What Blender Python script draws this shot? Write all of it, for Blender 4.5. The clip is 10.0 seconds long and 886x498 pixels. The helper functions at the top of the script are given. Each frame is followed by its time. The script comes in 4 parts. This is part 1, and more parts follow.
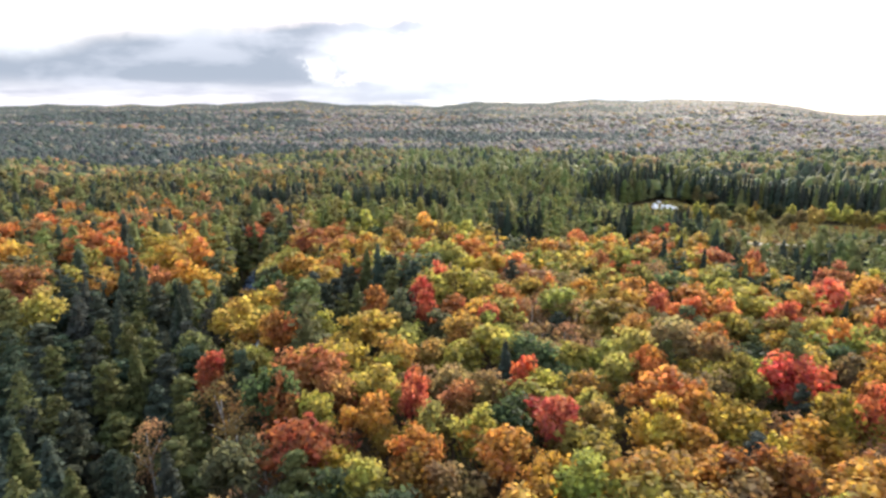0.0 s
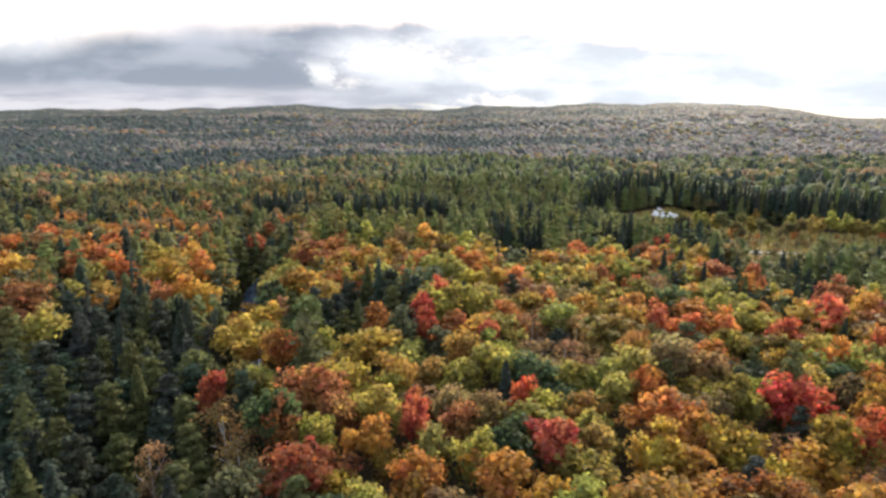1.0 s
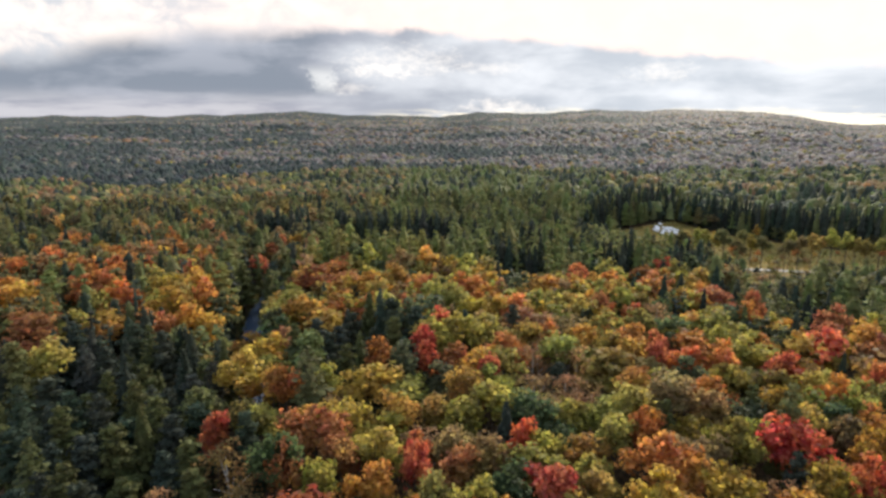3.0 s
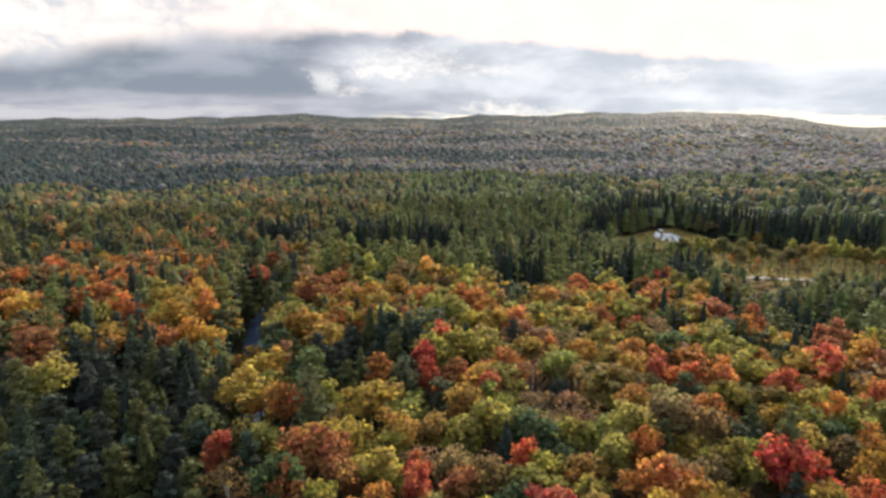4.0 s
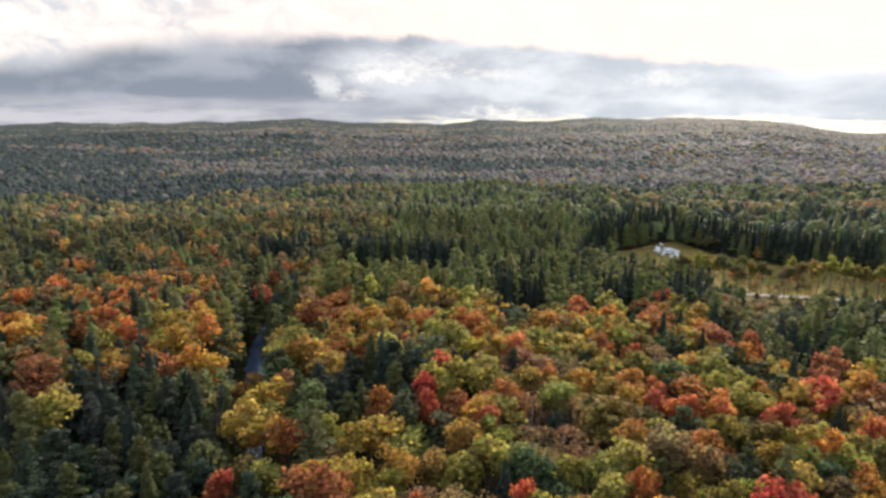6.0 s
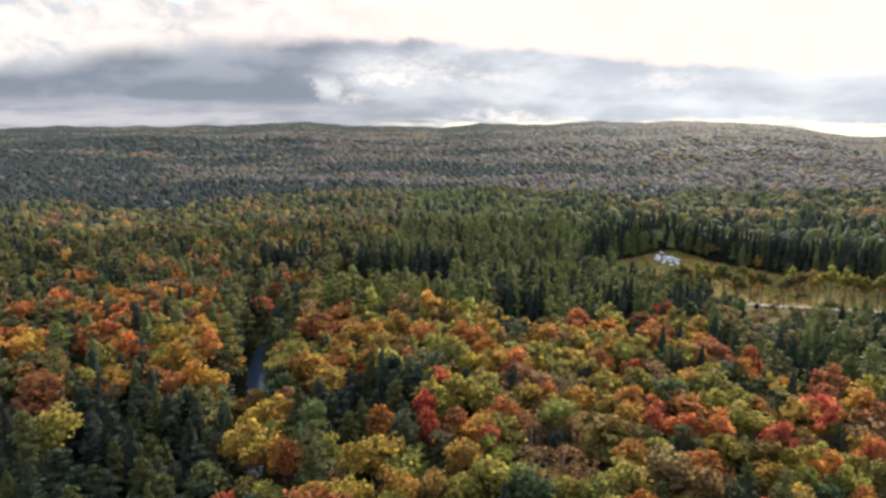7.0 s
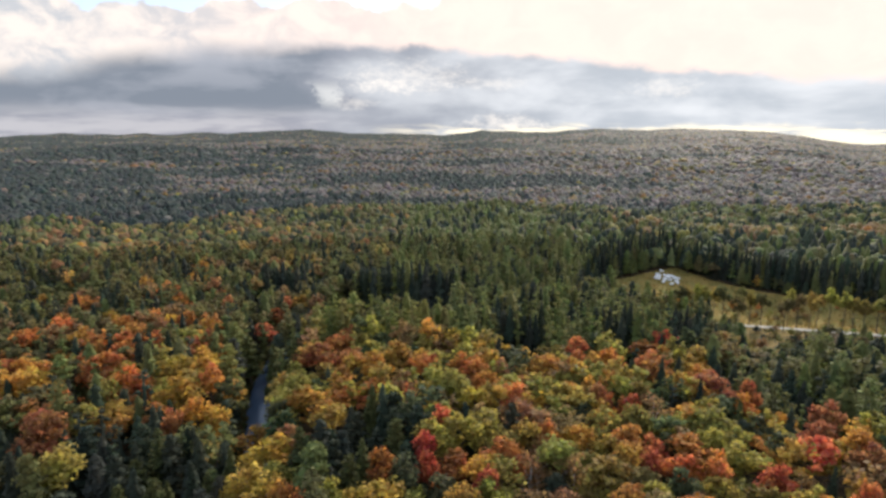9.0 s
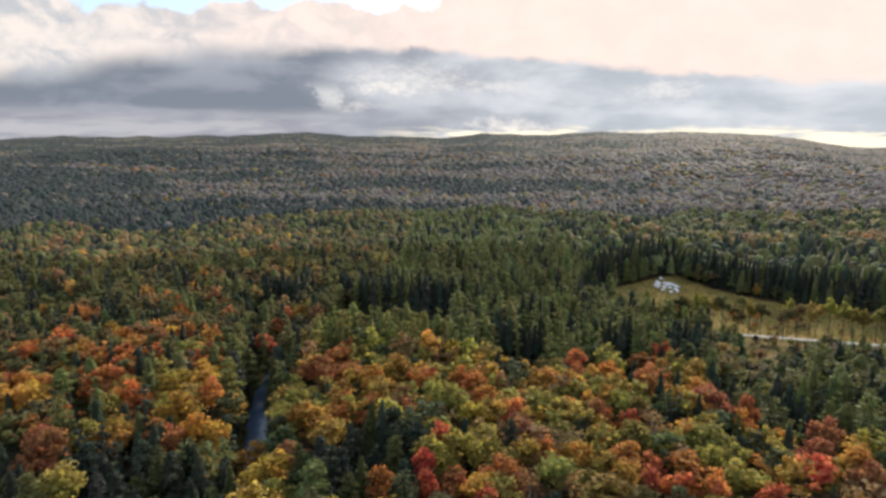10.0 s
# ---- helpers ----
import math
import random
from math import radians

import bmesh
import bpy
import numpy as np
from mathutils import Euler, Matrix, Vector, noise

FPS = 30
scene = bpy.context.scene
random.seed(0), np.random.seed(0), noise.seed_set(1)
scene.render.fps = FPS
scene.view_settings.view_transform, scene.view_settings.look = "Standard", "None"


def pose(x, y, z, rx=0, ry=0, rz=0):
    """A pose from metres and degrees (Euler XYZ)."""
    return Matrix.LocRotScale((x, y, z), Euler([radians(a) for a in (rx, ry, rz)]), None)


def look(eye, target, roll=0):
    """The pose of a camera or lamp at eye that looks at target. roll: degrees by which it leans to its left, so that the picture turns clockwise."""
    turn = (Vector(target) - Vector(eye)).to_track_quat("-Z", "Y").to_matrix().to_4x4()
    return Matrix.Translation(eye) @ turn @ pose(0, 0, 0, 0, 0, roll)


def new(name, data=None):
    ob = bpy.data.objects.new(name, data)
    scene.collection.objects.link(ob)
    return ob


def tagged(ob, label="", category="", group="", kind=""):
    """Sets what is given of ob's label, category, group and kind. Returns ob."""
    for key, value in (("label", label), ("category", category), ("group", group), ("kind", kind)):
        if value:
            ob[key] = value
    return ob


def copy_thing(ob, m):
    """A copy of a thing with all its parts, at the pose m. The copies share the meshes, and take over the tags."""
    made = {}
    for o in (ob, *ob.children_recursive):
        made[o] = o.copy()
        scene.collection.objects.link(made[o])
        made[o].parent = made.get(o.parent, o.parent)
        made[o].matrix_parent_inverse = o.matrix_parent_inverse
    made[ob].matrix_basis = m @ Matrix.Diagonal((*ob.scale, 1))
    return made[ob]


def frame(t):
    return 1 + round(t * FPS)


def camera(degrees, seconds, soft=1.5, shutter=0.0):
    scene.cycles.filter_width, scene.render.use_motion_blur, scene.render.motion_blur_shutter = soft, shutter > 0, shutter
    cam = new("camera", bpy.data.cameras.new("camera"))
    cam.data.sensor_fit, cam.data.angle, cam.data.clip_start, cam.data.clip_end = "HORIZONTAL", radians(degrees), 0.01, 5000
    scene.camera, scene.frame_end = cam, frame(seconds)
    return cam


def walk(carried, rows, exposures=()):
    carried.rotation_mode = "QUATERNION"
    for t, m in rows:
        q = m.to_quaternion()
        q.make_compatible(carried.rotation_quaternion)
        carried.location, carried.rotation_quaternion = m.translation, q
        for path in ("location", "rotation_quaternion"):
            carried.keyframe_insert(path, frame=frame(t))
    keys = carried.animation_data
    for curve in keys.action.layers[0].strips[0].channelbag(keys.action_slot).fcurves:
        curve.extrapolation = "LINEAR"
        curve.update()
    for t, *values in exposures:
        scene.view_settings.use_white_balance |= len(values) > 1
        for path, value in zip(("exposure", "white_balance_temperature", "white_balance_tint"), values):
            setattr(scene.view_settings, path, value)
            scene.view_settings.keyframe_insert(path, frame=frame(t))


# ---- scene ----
cam = camera(73.0, 10.0, soft=2.9)
PATH = [
    (0, -0.27, -0.68, 57.47, -13.168, 0.021, -0.453),
    (0.5, -0.25, -0.63, 58.91, -13.027, 0.046, -0.420),
    (1, -0.23, -0.58, 60.37, -12.880, 0.067, -0.388),
    (1.5, -0.21, -0.53, 61.90, -12.730, 0.083, -0.353),
    (2, -0.17, -0.49, 63.42, -12.589, 0.096, -0.314),
    (2.5, -0.13, -0.45, 64.98, -12.459, 0.098, -0.273),
    (4, -0.01, -0.41, 69.77, -12.189, 0.082, -0.137),
    (4.5, 0.02, -0.40, 71.37, -12.106, 0.045, -0.094),
    (5, 0.07, -0.38, 72.98, -12.019, 0.006, -0.056),
    (5.5, 0.13, -0.36, 74.60, -11.919, -0.027, -0.024),
    (7, 0.33, -0.32, 80.01, -11.554, -0.035, 0.077),
    (7.5, 0.39, -0.28, 82.06, -11.406, -0.028, 0.108),
    (8, 0.46, -0.25, 84.14, -11.260, -0.026, 0.136),
    (8.5, 0.53, -0.22, 86.24, -11.115, -0.025, 0.162),
    (9, 0.60, -0.21, 88.31, -10.975, -0.029, 0.183),
    (9.5, 0.68, -0.19, 90.25, -10.854, -0.044, 0.200),
    (10, 0.76, -0.17, 92.01, -10.764, -0.082, 0.211),
]
EXPOSURES = [(t, stops + 0.07, 5920, 10) for t, stops in ((0.0, 1.45), (0.5, 1.24), (1.0, 1.02), (1.5, 0.84), (2.0, 0.74), (2.5, 0.70), (4.0, 0.70), (7.0, 0.66), (9.0, 0.56), (9.5, 0.52), (10.0, 0.42))]
walk(cam, [(t, pose(x, y, z, 90 + pitch, roll, yaw)) for t, x, y, z, pitch, roll, yaw in PATH], EXPOSURES)

# ---- light: a veiled autumn sun ahead and to the right, broken cloud ----
SUN_AZIMUTH, SUN_HEIGHT = 24.0, 22.0
sun = new("sun", bpy.data.lights.new("sun", "SUN"))
sun.data.energy, sun.data.angle, sun.data.color = 4.6, radians(5.0), (1.0, 0.86, 0.66)
toward = Vector((math.sin(radians(SUN_AZIMUTH)) * math.cos(radians(SUN_HEIGHT)),
                 math.cos(radians(SUN_AZIMUTH)) * math.cos(radians(SUN_HEIGHT)), math.sin(radians(SUN_HEIGHT))))
sun.matrix_world = look(toward * 300, (0, 0, 0))


class Nodes:
    """Short hand for node trees."""

    def __init__(self, tree):
        self.tree = tree
        tree.nodes.clear()

    def add(self, kind, **values):
        node = self.tree.nodes.new(kind)
        if "operation" in values:
            node.operation = values["operation"]
        if "interpolation_type" in values:
            node.interpolation_type = values["interpolation_type"]
        if "data_type" in values:
            node.data_type, node.blend_type = values["data_type"], values["blend_type"]
        if "sky_type" in values:
            node.sky_type = values["sky_type"]
        if "attribute_name" in values:
            node.attribute_name = values["attribute_name"]
        return node

    def put(self, socket, value):
        if hasattr(value, "is_output"):
            self.tree.links.new(value, socket)
        else:
            socket.default_value = value

    def math(self, op, a, b=0.0, c=0.0):
        node = self.add("ShaderNodeMath", operation=op)
        for n, value in enumerate((a, b, c)):
            self.put(node.inputs[n], value)
        return node.outputs[0]

    def step(self, value, low, high):
        node = self.add("ShaderNodeMapRange", interpolation_type="SMOOTHSTEP")
        for n, some in enumerate((value, low, high)):
            self.put(node.inputs[n], some)
        return node.outputs[0]

    def noise(self, vector, scale, detail=4.0, rough=0.55, distortion=0.0):
        node = self.add("ShaderNodeTexNoise")
        if vector is not None:
            self.put(node.inputs["Vector"], vector)
        node.inputs["Scale"].default_value, node.inputs["Detail"].default_value = scale, detail
        node.inputs["Roughness"].default_value, node.inputs["Distortion"].default_value = rough, distortion
        return node.outputs[0]

    def xyz(self, x, y, z=0.0):
        node = self.add("ShaderNodeCombineXYZ")
        for n, value in enumerate((x, y, z)):
            self.put(node.inputs[n], value)
        return node.outputs[0]

    def mix(self, factor, a, b, blend="MIX"):
        node = self.add("ShaderNodeMix", data_type="RGBA", blend_type=blend)
        self.put(node.inputs[0], factor)
        self.put(node.inputs[6], (*a, 1) if isinstance(a, tuple) else a)
        self.put(node.inputs[7], (*b, 1) if isinstance(b, tuple) else b)
        return node.outputs[2]


def make_world():
    world = bpy.data.worlds.new("sky")
    scene.world = world
    world.use_nodes = True
    n = Nodes(world.node_tree)
    way = n.add("ShaderNodeTexCoord").outputs["Generated"]
    split = n.add("ShaderNodeSeparateXYZ")
    n.put(split.inputs[0], way)
    az = n.math("MULTIPLY", n.math("ARCTAN2", split.outputs[0], split.outputs[1]), 57.2958)
    el = n.math("MULTIPLY", n.math("ARCSINE", split.outputs[2]), 57.2958)
    sky = n.add("ShaderNodeTexSky", sky_type="NISHITA")
    sky.sun_disc, sky.sun_elevation, sky.sun_rotation = False, radians(SUN_HEIGHT), radians(SUN_AZIMUTH)
    blue = n.mix(1.0, sky.outputs[0], (0.14, 0.14, 0.14), "MULTIPLY")
    # the cloud's own plane: wide, low forms near the horizon
    flat = n.xyz(n.math("MULTIPLY", az, 0.045), n.math("MULTIPLY", el, 0.30), 3.7)
    puff = n.xyz(n.math("MULTIPLY", az, 0.11), n.math("MULTIPLY", el, 0.16), 8.2)
    wide = n.noise(flat, 1.3, 5.0, 0.5, 0.3)
    fine = n.noise(puff, 2.2, 6.0, 0.6, 0.4)
    lump = n.noise(puff, 1.0, 4.0, 0.5)
    billow = n.noise(n.xyz(n.math("MULTIPLY", az, 0.16), n.math("MULTIPLY", el, 0.2), 4.4), 1.3, 5.0, 0.5)
    # bright heaped cloud above the bank, open to blue here and there
    glow = n.step(az, -34.0, 8.0)
    heap = n.mix(glow, (0.75, 0.64, 0.54), (0.84, 0.64, 0.52))
    heap = n.mix(n.step(fine, 0.36, 0.62), n.mix(glow, (0.46, 0.445, 0.43), (0.78, 0.61, 0.50)), heap)
    heap = n.mix(n.step(el, 13.0, 26.0), heap, (0.72, 0.80, 0.92))
    rim = n.math("ADD", 10.6, n.math("MULTIPLY", n.math("SUBTRACT", lump, 0.5), 4.0))
    rim = n.math("ADD", rim, n.math("MULTIPLY", n.math("ADD", n.step(az, -2.0, 9.0), n.step(az, -31.0, -35.0)), 14.0))
    rim = n.math("ADD", rim, n.math("MULTIPLY", n.math("SUBTRACT", billow, 0.5), 4.5))
    gap = n.step(el, rim, n.math("ADD", rim, 0.5))
    high = n.step(n.noise(way, 2.6, 5.0, 0.55), 0.42, 0.56)
    gap = n.math("MULTIPLY", gap, n.math("SUBTRACT", 1.0, n.math("MULTIPLY", high, n.step(el, 16.0, 24.0))))
    veil = n.math("SUBTRACT", 0.5, n.math("MULTIPLY", n.step(el, 14.0, 30.0), 0.3))
    upper = n.mix(gap, heap, n.mix(veil, blue, (0.62, 0.74, 0.9)))
    # the grey bank along the horizon, lower and thinner towards the sun
    top = n.math("SUBTRACT", 8.0, n.math("MULTIPLY", n.math("MAXIMUM", n.math("ADD", az, 2.0), 0.0), 0.105))
    top = n.math("SUBTRACT", top, n.math("MULTIPLY", n.step(az, -21.0, -35.0), 2.6))
    top = n.math("ADD", top, n.math("ADD", n.math("MULTIPLY", n.math("SUBTRACT", fine, 0.5), 1.6), n.math("MULTIPLY", n.math("SUBTRACT", billow, 0.5), 1.6)))
    bank = n.math("SUBTRACT", 1.0, n.step(el, n.math("SUBTRACT", top, n.math("ADD", 0.7, n.math("MULTIPLY", n.step(az, -9.0, -20.0), 1.5))), n.math("ADD", top, 0.2)))
    bent = n.math("ADD", az, n.math("ADD", n.math("MULTIPLY", n.math("SUBTRACT", fine, 0.5), 9.0), n.math("MULTIPLY", n.math("SUBTRACT", el, 3.5), 0.1)))
    body = n.mix(n.step(bent, -14.0, -8.5), (0.18, 0.193, 0.212), n.mix(n.step(az, -10.0, 22.0), (0.27, 0.27, 0.285), (0.41, 0.415, 0.415)))
    light = n.mix(n.step(bent, -14.0, -8.0), (0.345, 0.34, 0.35), n.mix(n.step(az, -10.0, 16.0), (0.46, 0.45, 0.44), (0.62, 0.60, 0.57)))
    form = n.noise(n.xyz(n.math("MULTIPLY", az, 0.075), n.math("MULTIPLY", el, 0.19), 2.9), 1.4, 6.0, 0.52, 0.25)
    shape = n.step(n.math("ADD", n.math("MULTIPLY", wide, 0.3), n.math("MULTIPLY", form, 0.7)), 0.38, 0.62)
    base = n.math("MULTIPLY", n.step(el, 1.9, 2.8), n.math("SUBTRACT", 1.0, n.step(el, 3.2, 7.6)))
    base = n.math("MULTIPLY", base, n.step(bent, -6.0, -11.0))
    grey = n.mix(n.math("SUBTRACT", shape, n.math("MULTIPLY", base, 0.6)), body, light)
    slit = n.math("MULTIPLY", n.step(az, -9.0, 2.0), n.math("SUBTRACT", 1.0, n.step(el, n.math("MULTIPLY", fine, 0.5), n.math("ADD", 0.3, n.math("MULTIPLY", fine, 1.3)))))
    rift = n.noise(n.xyz(n.math("MULTIPLY", az, 0.10), n.math("MULTIPLY", el, 0.8), 6.3), 1.6, 5.0, 0.6, 0.5)
    grey = n.mix(n.math("MULTIPLY", slit, n.step(rift, 0.40, 0.56)), grey, (1.0, 0.84, 0.58))
    low = n.math("SUBTRACT", 1.0, n.step(el, 0.6, 2.9))
    streak = n.noise(n.xyz(n.math("MULTIPLY", az, 0.07), n.math("MULTIPLY", el, 0.5), 9.4), 1.8, 5.0, 0.55, 0.3)
    grey = n.mix(n.math("MULTIPLY", low, n.step(az, -5.0, -16.0)), grey, n.mix(n.step(streak, 0.4, 0.62), (0.27, 0.26, 0.275), (0.42, 0.39, 0.38)))
    # rents in the bank where the light comes through
    ragged = n.math("MULTIPLY", n.math("SUBTRACT", n.noise(n.xyz(n.math("MULTIPLY", az, 0.3), n.math("MULTIPLY", el, 0.55), 1.1), 3.2, 6.0, 0.7), 0.5), 15.0)
    for a0, e0, wa, we, share in ((-3.4, 5.0, 3.6, 0.9, 0.38), (-8.6, 2.7, 1.4, 0.4, 0.3), (19.2, 3.9, 1.8, 0.6, 0.38), (5.5, 0.9, 2.5, 0.5, 0.6), (-6.0, 4.2, 2.0, 0.4, 0.4), (4.5, 4.4, 2.5, 0.35, 0.3)):
        da = n.math("DIVIDE", n.math("SUBTRACT", az, a0), wa)
        de = n.math("DIVIDE", n.math("SUBTRACT", el, e0), we)
        far = n.math("ADD", n.math("ADD", n.math("MULTIPLY", da, da), n.math("MULTIPLY", de, de)), ragged)
        hole = n.math("MULTIPLY", n.math("SUBTRACT", 1.0, n.step(far, -2.5, 3.6)), share)
        grey = n.mix(hole, grey, (0.92, 0.80, 0.66))
    shear = n.math("ADD", az, n.math("ADD", n.math("MULTIPLY", n.math("SUBTRACT", fine, 0.5), 1.5), n.math("MULTIPLY", ragged, 0.25)))
    seam = n.math("DIVIDE", n.math("ADD", shear, 10.7), n.math("ADD", 0.5, n.math("MULTIPLY", fine, 1.3)))
    seam = n.math("SUBTRACT", 1.0, n.step(n.math("MULTIPLY", seam, seam), 0.0, 1.6))
    seam = n.math("MULTIPLY", seam, n.math("MULTIPLY", n.step(el, 1.8, 3.2), n.math("SUBTRACT", 1.0, n.step(el, 3.6, 5.0))))
    grey = n.mix(n.math("MULTIPLY", seam, 0.5), grey, (0.80, 0.75, 0.66))
    colour = n.mix(bank, upper, grey)
    # the glare of the veiled sun
    reach = n.add("ShaderNodeVectorMath", operation="DOT_PRODUCT")
    n.put(reach.inputs[0], way)
    reach.inputs[1].default_value = toward
    halo = n.math("MULTIPLY", n.math("POWER", n.math("MAXIMUM", reach.outputs["Value"], 0.0), 320.0), n.math("SUBTRACT", 1.0, n.math("MULTIPLY", bank, 0.85)))
    colour = n.mix(halo, colour, (11.0, 9.8, 8.0))
    back = n.add("ShaderNodeBackground")
    n.put(back.inputs[0], colour)
    back.inputs[1].default_value = 1.0
    n.put(n.add("ShaderNodeOutputWorld").inputs[0], back.outputs[0])


make_world()


# ---- materials ----
def shader(name):
    material = bpy.data.materials.new(name)
    material.use_nodes = True
    return material, Nodes(material.node_tree)


def finish(n, surface, bump=None):
    n.put(n.add("ShaderNodeOutputMaterial").inputs[0], surface)


def foliage(name, source, through_leaf=0.4, spread=0.5, grain=1.6, gloss=0.1, rough_tone=1.0, fuzz=0.0, lift=0.0):
    """Leaves lit from both sides. source: 'object' takes the tree's own colour, 'mesh' the colour kept in the mesh."""
    material, n = shader(name)
    if source == "object":
        colour = n.add("ShaderNodeObjectInfo").outputs["Color"]
    else:
        colour = n.add("ShaderNodeAttribute", attribute_name="leaf").outputs["Color"]
    place = n.add("ShaderNodeNewGeometry")
    patch = n.noise(place.outputs["Position"], 0.5, 4.0, 0.6)
    speck = n.noise(place.outputs["Position"], grain, 4.0, 0.65)
    island = place.outputs["Random Per Island"]
    broad = n.noise(place.outputs["Position"], 0.16, 2.0, 0.5)
    tone = n.math("ADD", 0.75, n.math("MULTIPLY", n.math("ADD", n.math("MULTIPLY", patch, 0.7), n.math("SUBTRACT", n.math("MULTIPLY", speck, 0.8), 0.75)), rough_tone))
    tone = n.math("ADD", tone, n.math("MULTIPLY", n.math("SUBTRACT", island, 0.5), spread))
    hue = n.add("ShaderNodeHueSaturation")
    n.put(hue.inputs["Hue"], n.math("ADD", 0.5, n.math("MULTIPLY", n.math("SUBTRACT", n.math("ADD", n.math("MULTIPLY", patch, 0.6), n.math("MULTIPLY", broad, 0.5)), 0.53), 0.17)))
    n.put(hue.inputs["Saturation"], n.math("ADD", 0.76, n.math("MULTIPLY", speck, 0.5)))
    n.put(hue.inputs["Value"], n.math("ADD", 0.25, tone))
    n.put(hue.inputs["Color"], colour)
    skin = n.add("ShaderNodeBsdfPrincipled")
    n.put(skin.inputs["Base Color"], hue.outputs[0])
    skin.inputs["Roughness"].default_value = 0.75
    skin.inputs["Specular IOR Level"].default_value = gloss
    skin.inputs["Sheen Weight"].default_value, skin.inputs["Sheen Roughness"].default_value = fuzz, 0.5
    skin.inputs["Sheen Tint"].default_value = (0.97, 0.98, 1.0, 1)
    if lift:
        # normals bent towards the sky, so lit and shaded sides differ less
        up = n.add("ShaderNodeMix", data_type="RGBA", blend_type="MIX")
        up.inputs[0].default_value = lift
        n.put(up.inputs[6], place.outputs["Normal"])
        up.inputs[7].default_value = (0, 0, 1, 1)
        n.put(skin.inputs["Normal"], up.outputs[2])
    thin = n.add("ShaderNodeBsdfTranslucent")
    n.put(thin.inputs[0], hue.outputs[0])
    both = n.add("ShaderNodeMixShader")
    both.inputs[0].default_value = through_leaf
    n.put(both.inputs[1], skin.outputs[0])
    n.put(both.inputs[2], thin.outputs[0])
    finish(n, both.outputs[0])
    return material


def plain(name, dark, light, scale, rough=0.85, bump=0.4, stretch=(1, 1, 1)):
    """A matt natural surface between two colours, with grain at two scales and relief."""
    material, n = shader(name)
    map_ = n.add("ShaderNodeMapping")
    n.put(map_.inputs[0], n.add("ShaderNodeNewGeometry").outputs["Position"])
    map_.inputs["Scale"].default_value = stretch
    a = n.noise(map_.outputs[0], scale, 5.0, 0.6)
    b = n.noise(map_.outputs[0], scale * 7, 4.0, 0.6)
    tone = n.step(n.math("ADD", n.math("MULTIPLY", a, 0.65), n.math("MULTIPLY", b, 0.35)), 0.36, 0.64)
    skin = n.add("ShaderNodeBsdfPrincipled")
    n.put(skin.inputs["Base Color"], n.mix(tone, dark, light))
    skin.inputs["Roughness"].default_value, skin.inputs["Specular IOR Level"].default_value = rough, 0.15
    relief = n.add("ShaderNodeBump")
    relief.inputs["Strength"].default_value = bump
    relief.inputs["Distance"].default_value = 0.1
    n.put(relief.inputs["Height"], b)
    n.put(skin.inputs["Normal"], relief.outputs[0])
    finish(n, skin.outputs[0])
    return material


def ground_surface():
    """Leaf litter under the woods; rough autumn grass where the sheet's own 'meadow' value says so."""
    material, n = shader("forest_floor")
    at = n.add("ShaderNodeNewGeometry").outputs["Position"]
    a, b, c = n.noise(at, 0.09, 5.0), n.noise(at, 0.9, 5.0, 0.65), n.noise(at, 5.0, 3.0, 0.6)
    litter = n.mix(n.step(b, 0.35, 0.65), (0.03, 0.023, 0.015), (0.085, 0.055, 0.028))
    litter = n.mix(n.math("MULTIPLY", n.step(a, 0.5, 0.6), 0.6), litter, (0.05, 0.055, 0.025))
    grass = n.mix(n.step(a, 0.4, 0.6), (0.17, 0.155, 0.045), (0.25, 0.175, 0.05))
    grass = n.mix(n.step(b, 0.4, 0.7), grass, (0.25, 0.15, 0.045))
    share = n.add("ShaderNodeAttribute", attribute_name="meadow").outputs["Fac"]
    share = n.step(n.math("ADD", share, n.math("MULTIPLY", n.math("SUBTRACT", b, 0.5), 0.8)), 0.42, 0.58)
    skin = n.add("ShaderNodeBsdfPrincipled")
    n.put(skin.inputs["Base Color"], n.mix(share, litter, grass))
    skin.inputs["Roughness"].default_value, skin.inputs["Specular IOR Level"].default_value = 1.0, 0.05
    relief = n.add("ShaderNodeBump")
    relief.inputs["Strength"].default_value, relief.inputs["Distance"].default_value = 0.6, 0.3
    n.put(relief.inputs["Height"], n.math("ADD", b, n.math("MULTIPLY", c, 0.4)))
    n.put(skin.inputs["Normal"], relief.outputs[0])
    finish(n, skin.outputs[0])
    return material


def water_surface():
    material, n = shader("river_water")
    at = n.add("ShaderNodeNewGeometry").outputs["Position"]
    skin = n.add("ShaderNodeBsdfPrincipled")
    skin.inputs["Base Color"].default_value = (0.05, 0.068, 0.10, 1)
    skin.inputs["Roughness"].default_value = 0.16
    skin.inputs["IOR"].default_value = 1.33
    relief = n.add("ShaderNodeBump")
    relief.inputs["Strength"].default_value, relief.inputs["Distance"].default_value = 0.25, 0.12
    n.put(relief.inputs["Height"], n.noise(at, 1.4, 4.0, 0.6))
    n.put(skin.inputs["Normal"], relief.outputs[0])
    finish(n, skin.outputs[0])
    return material


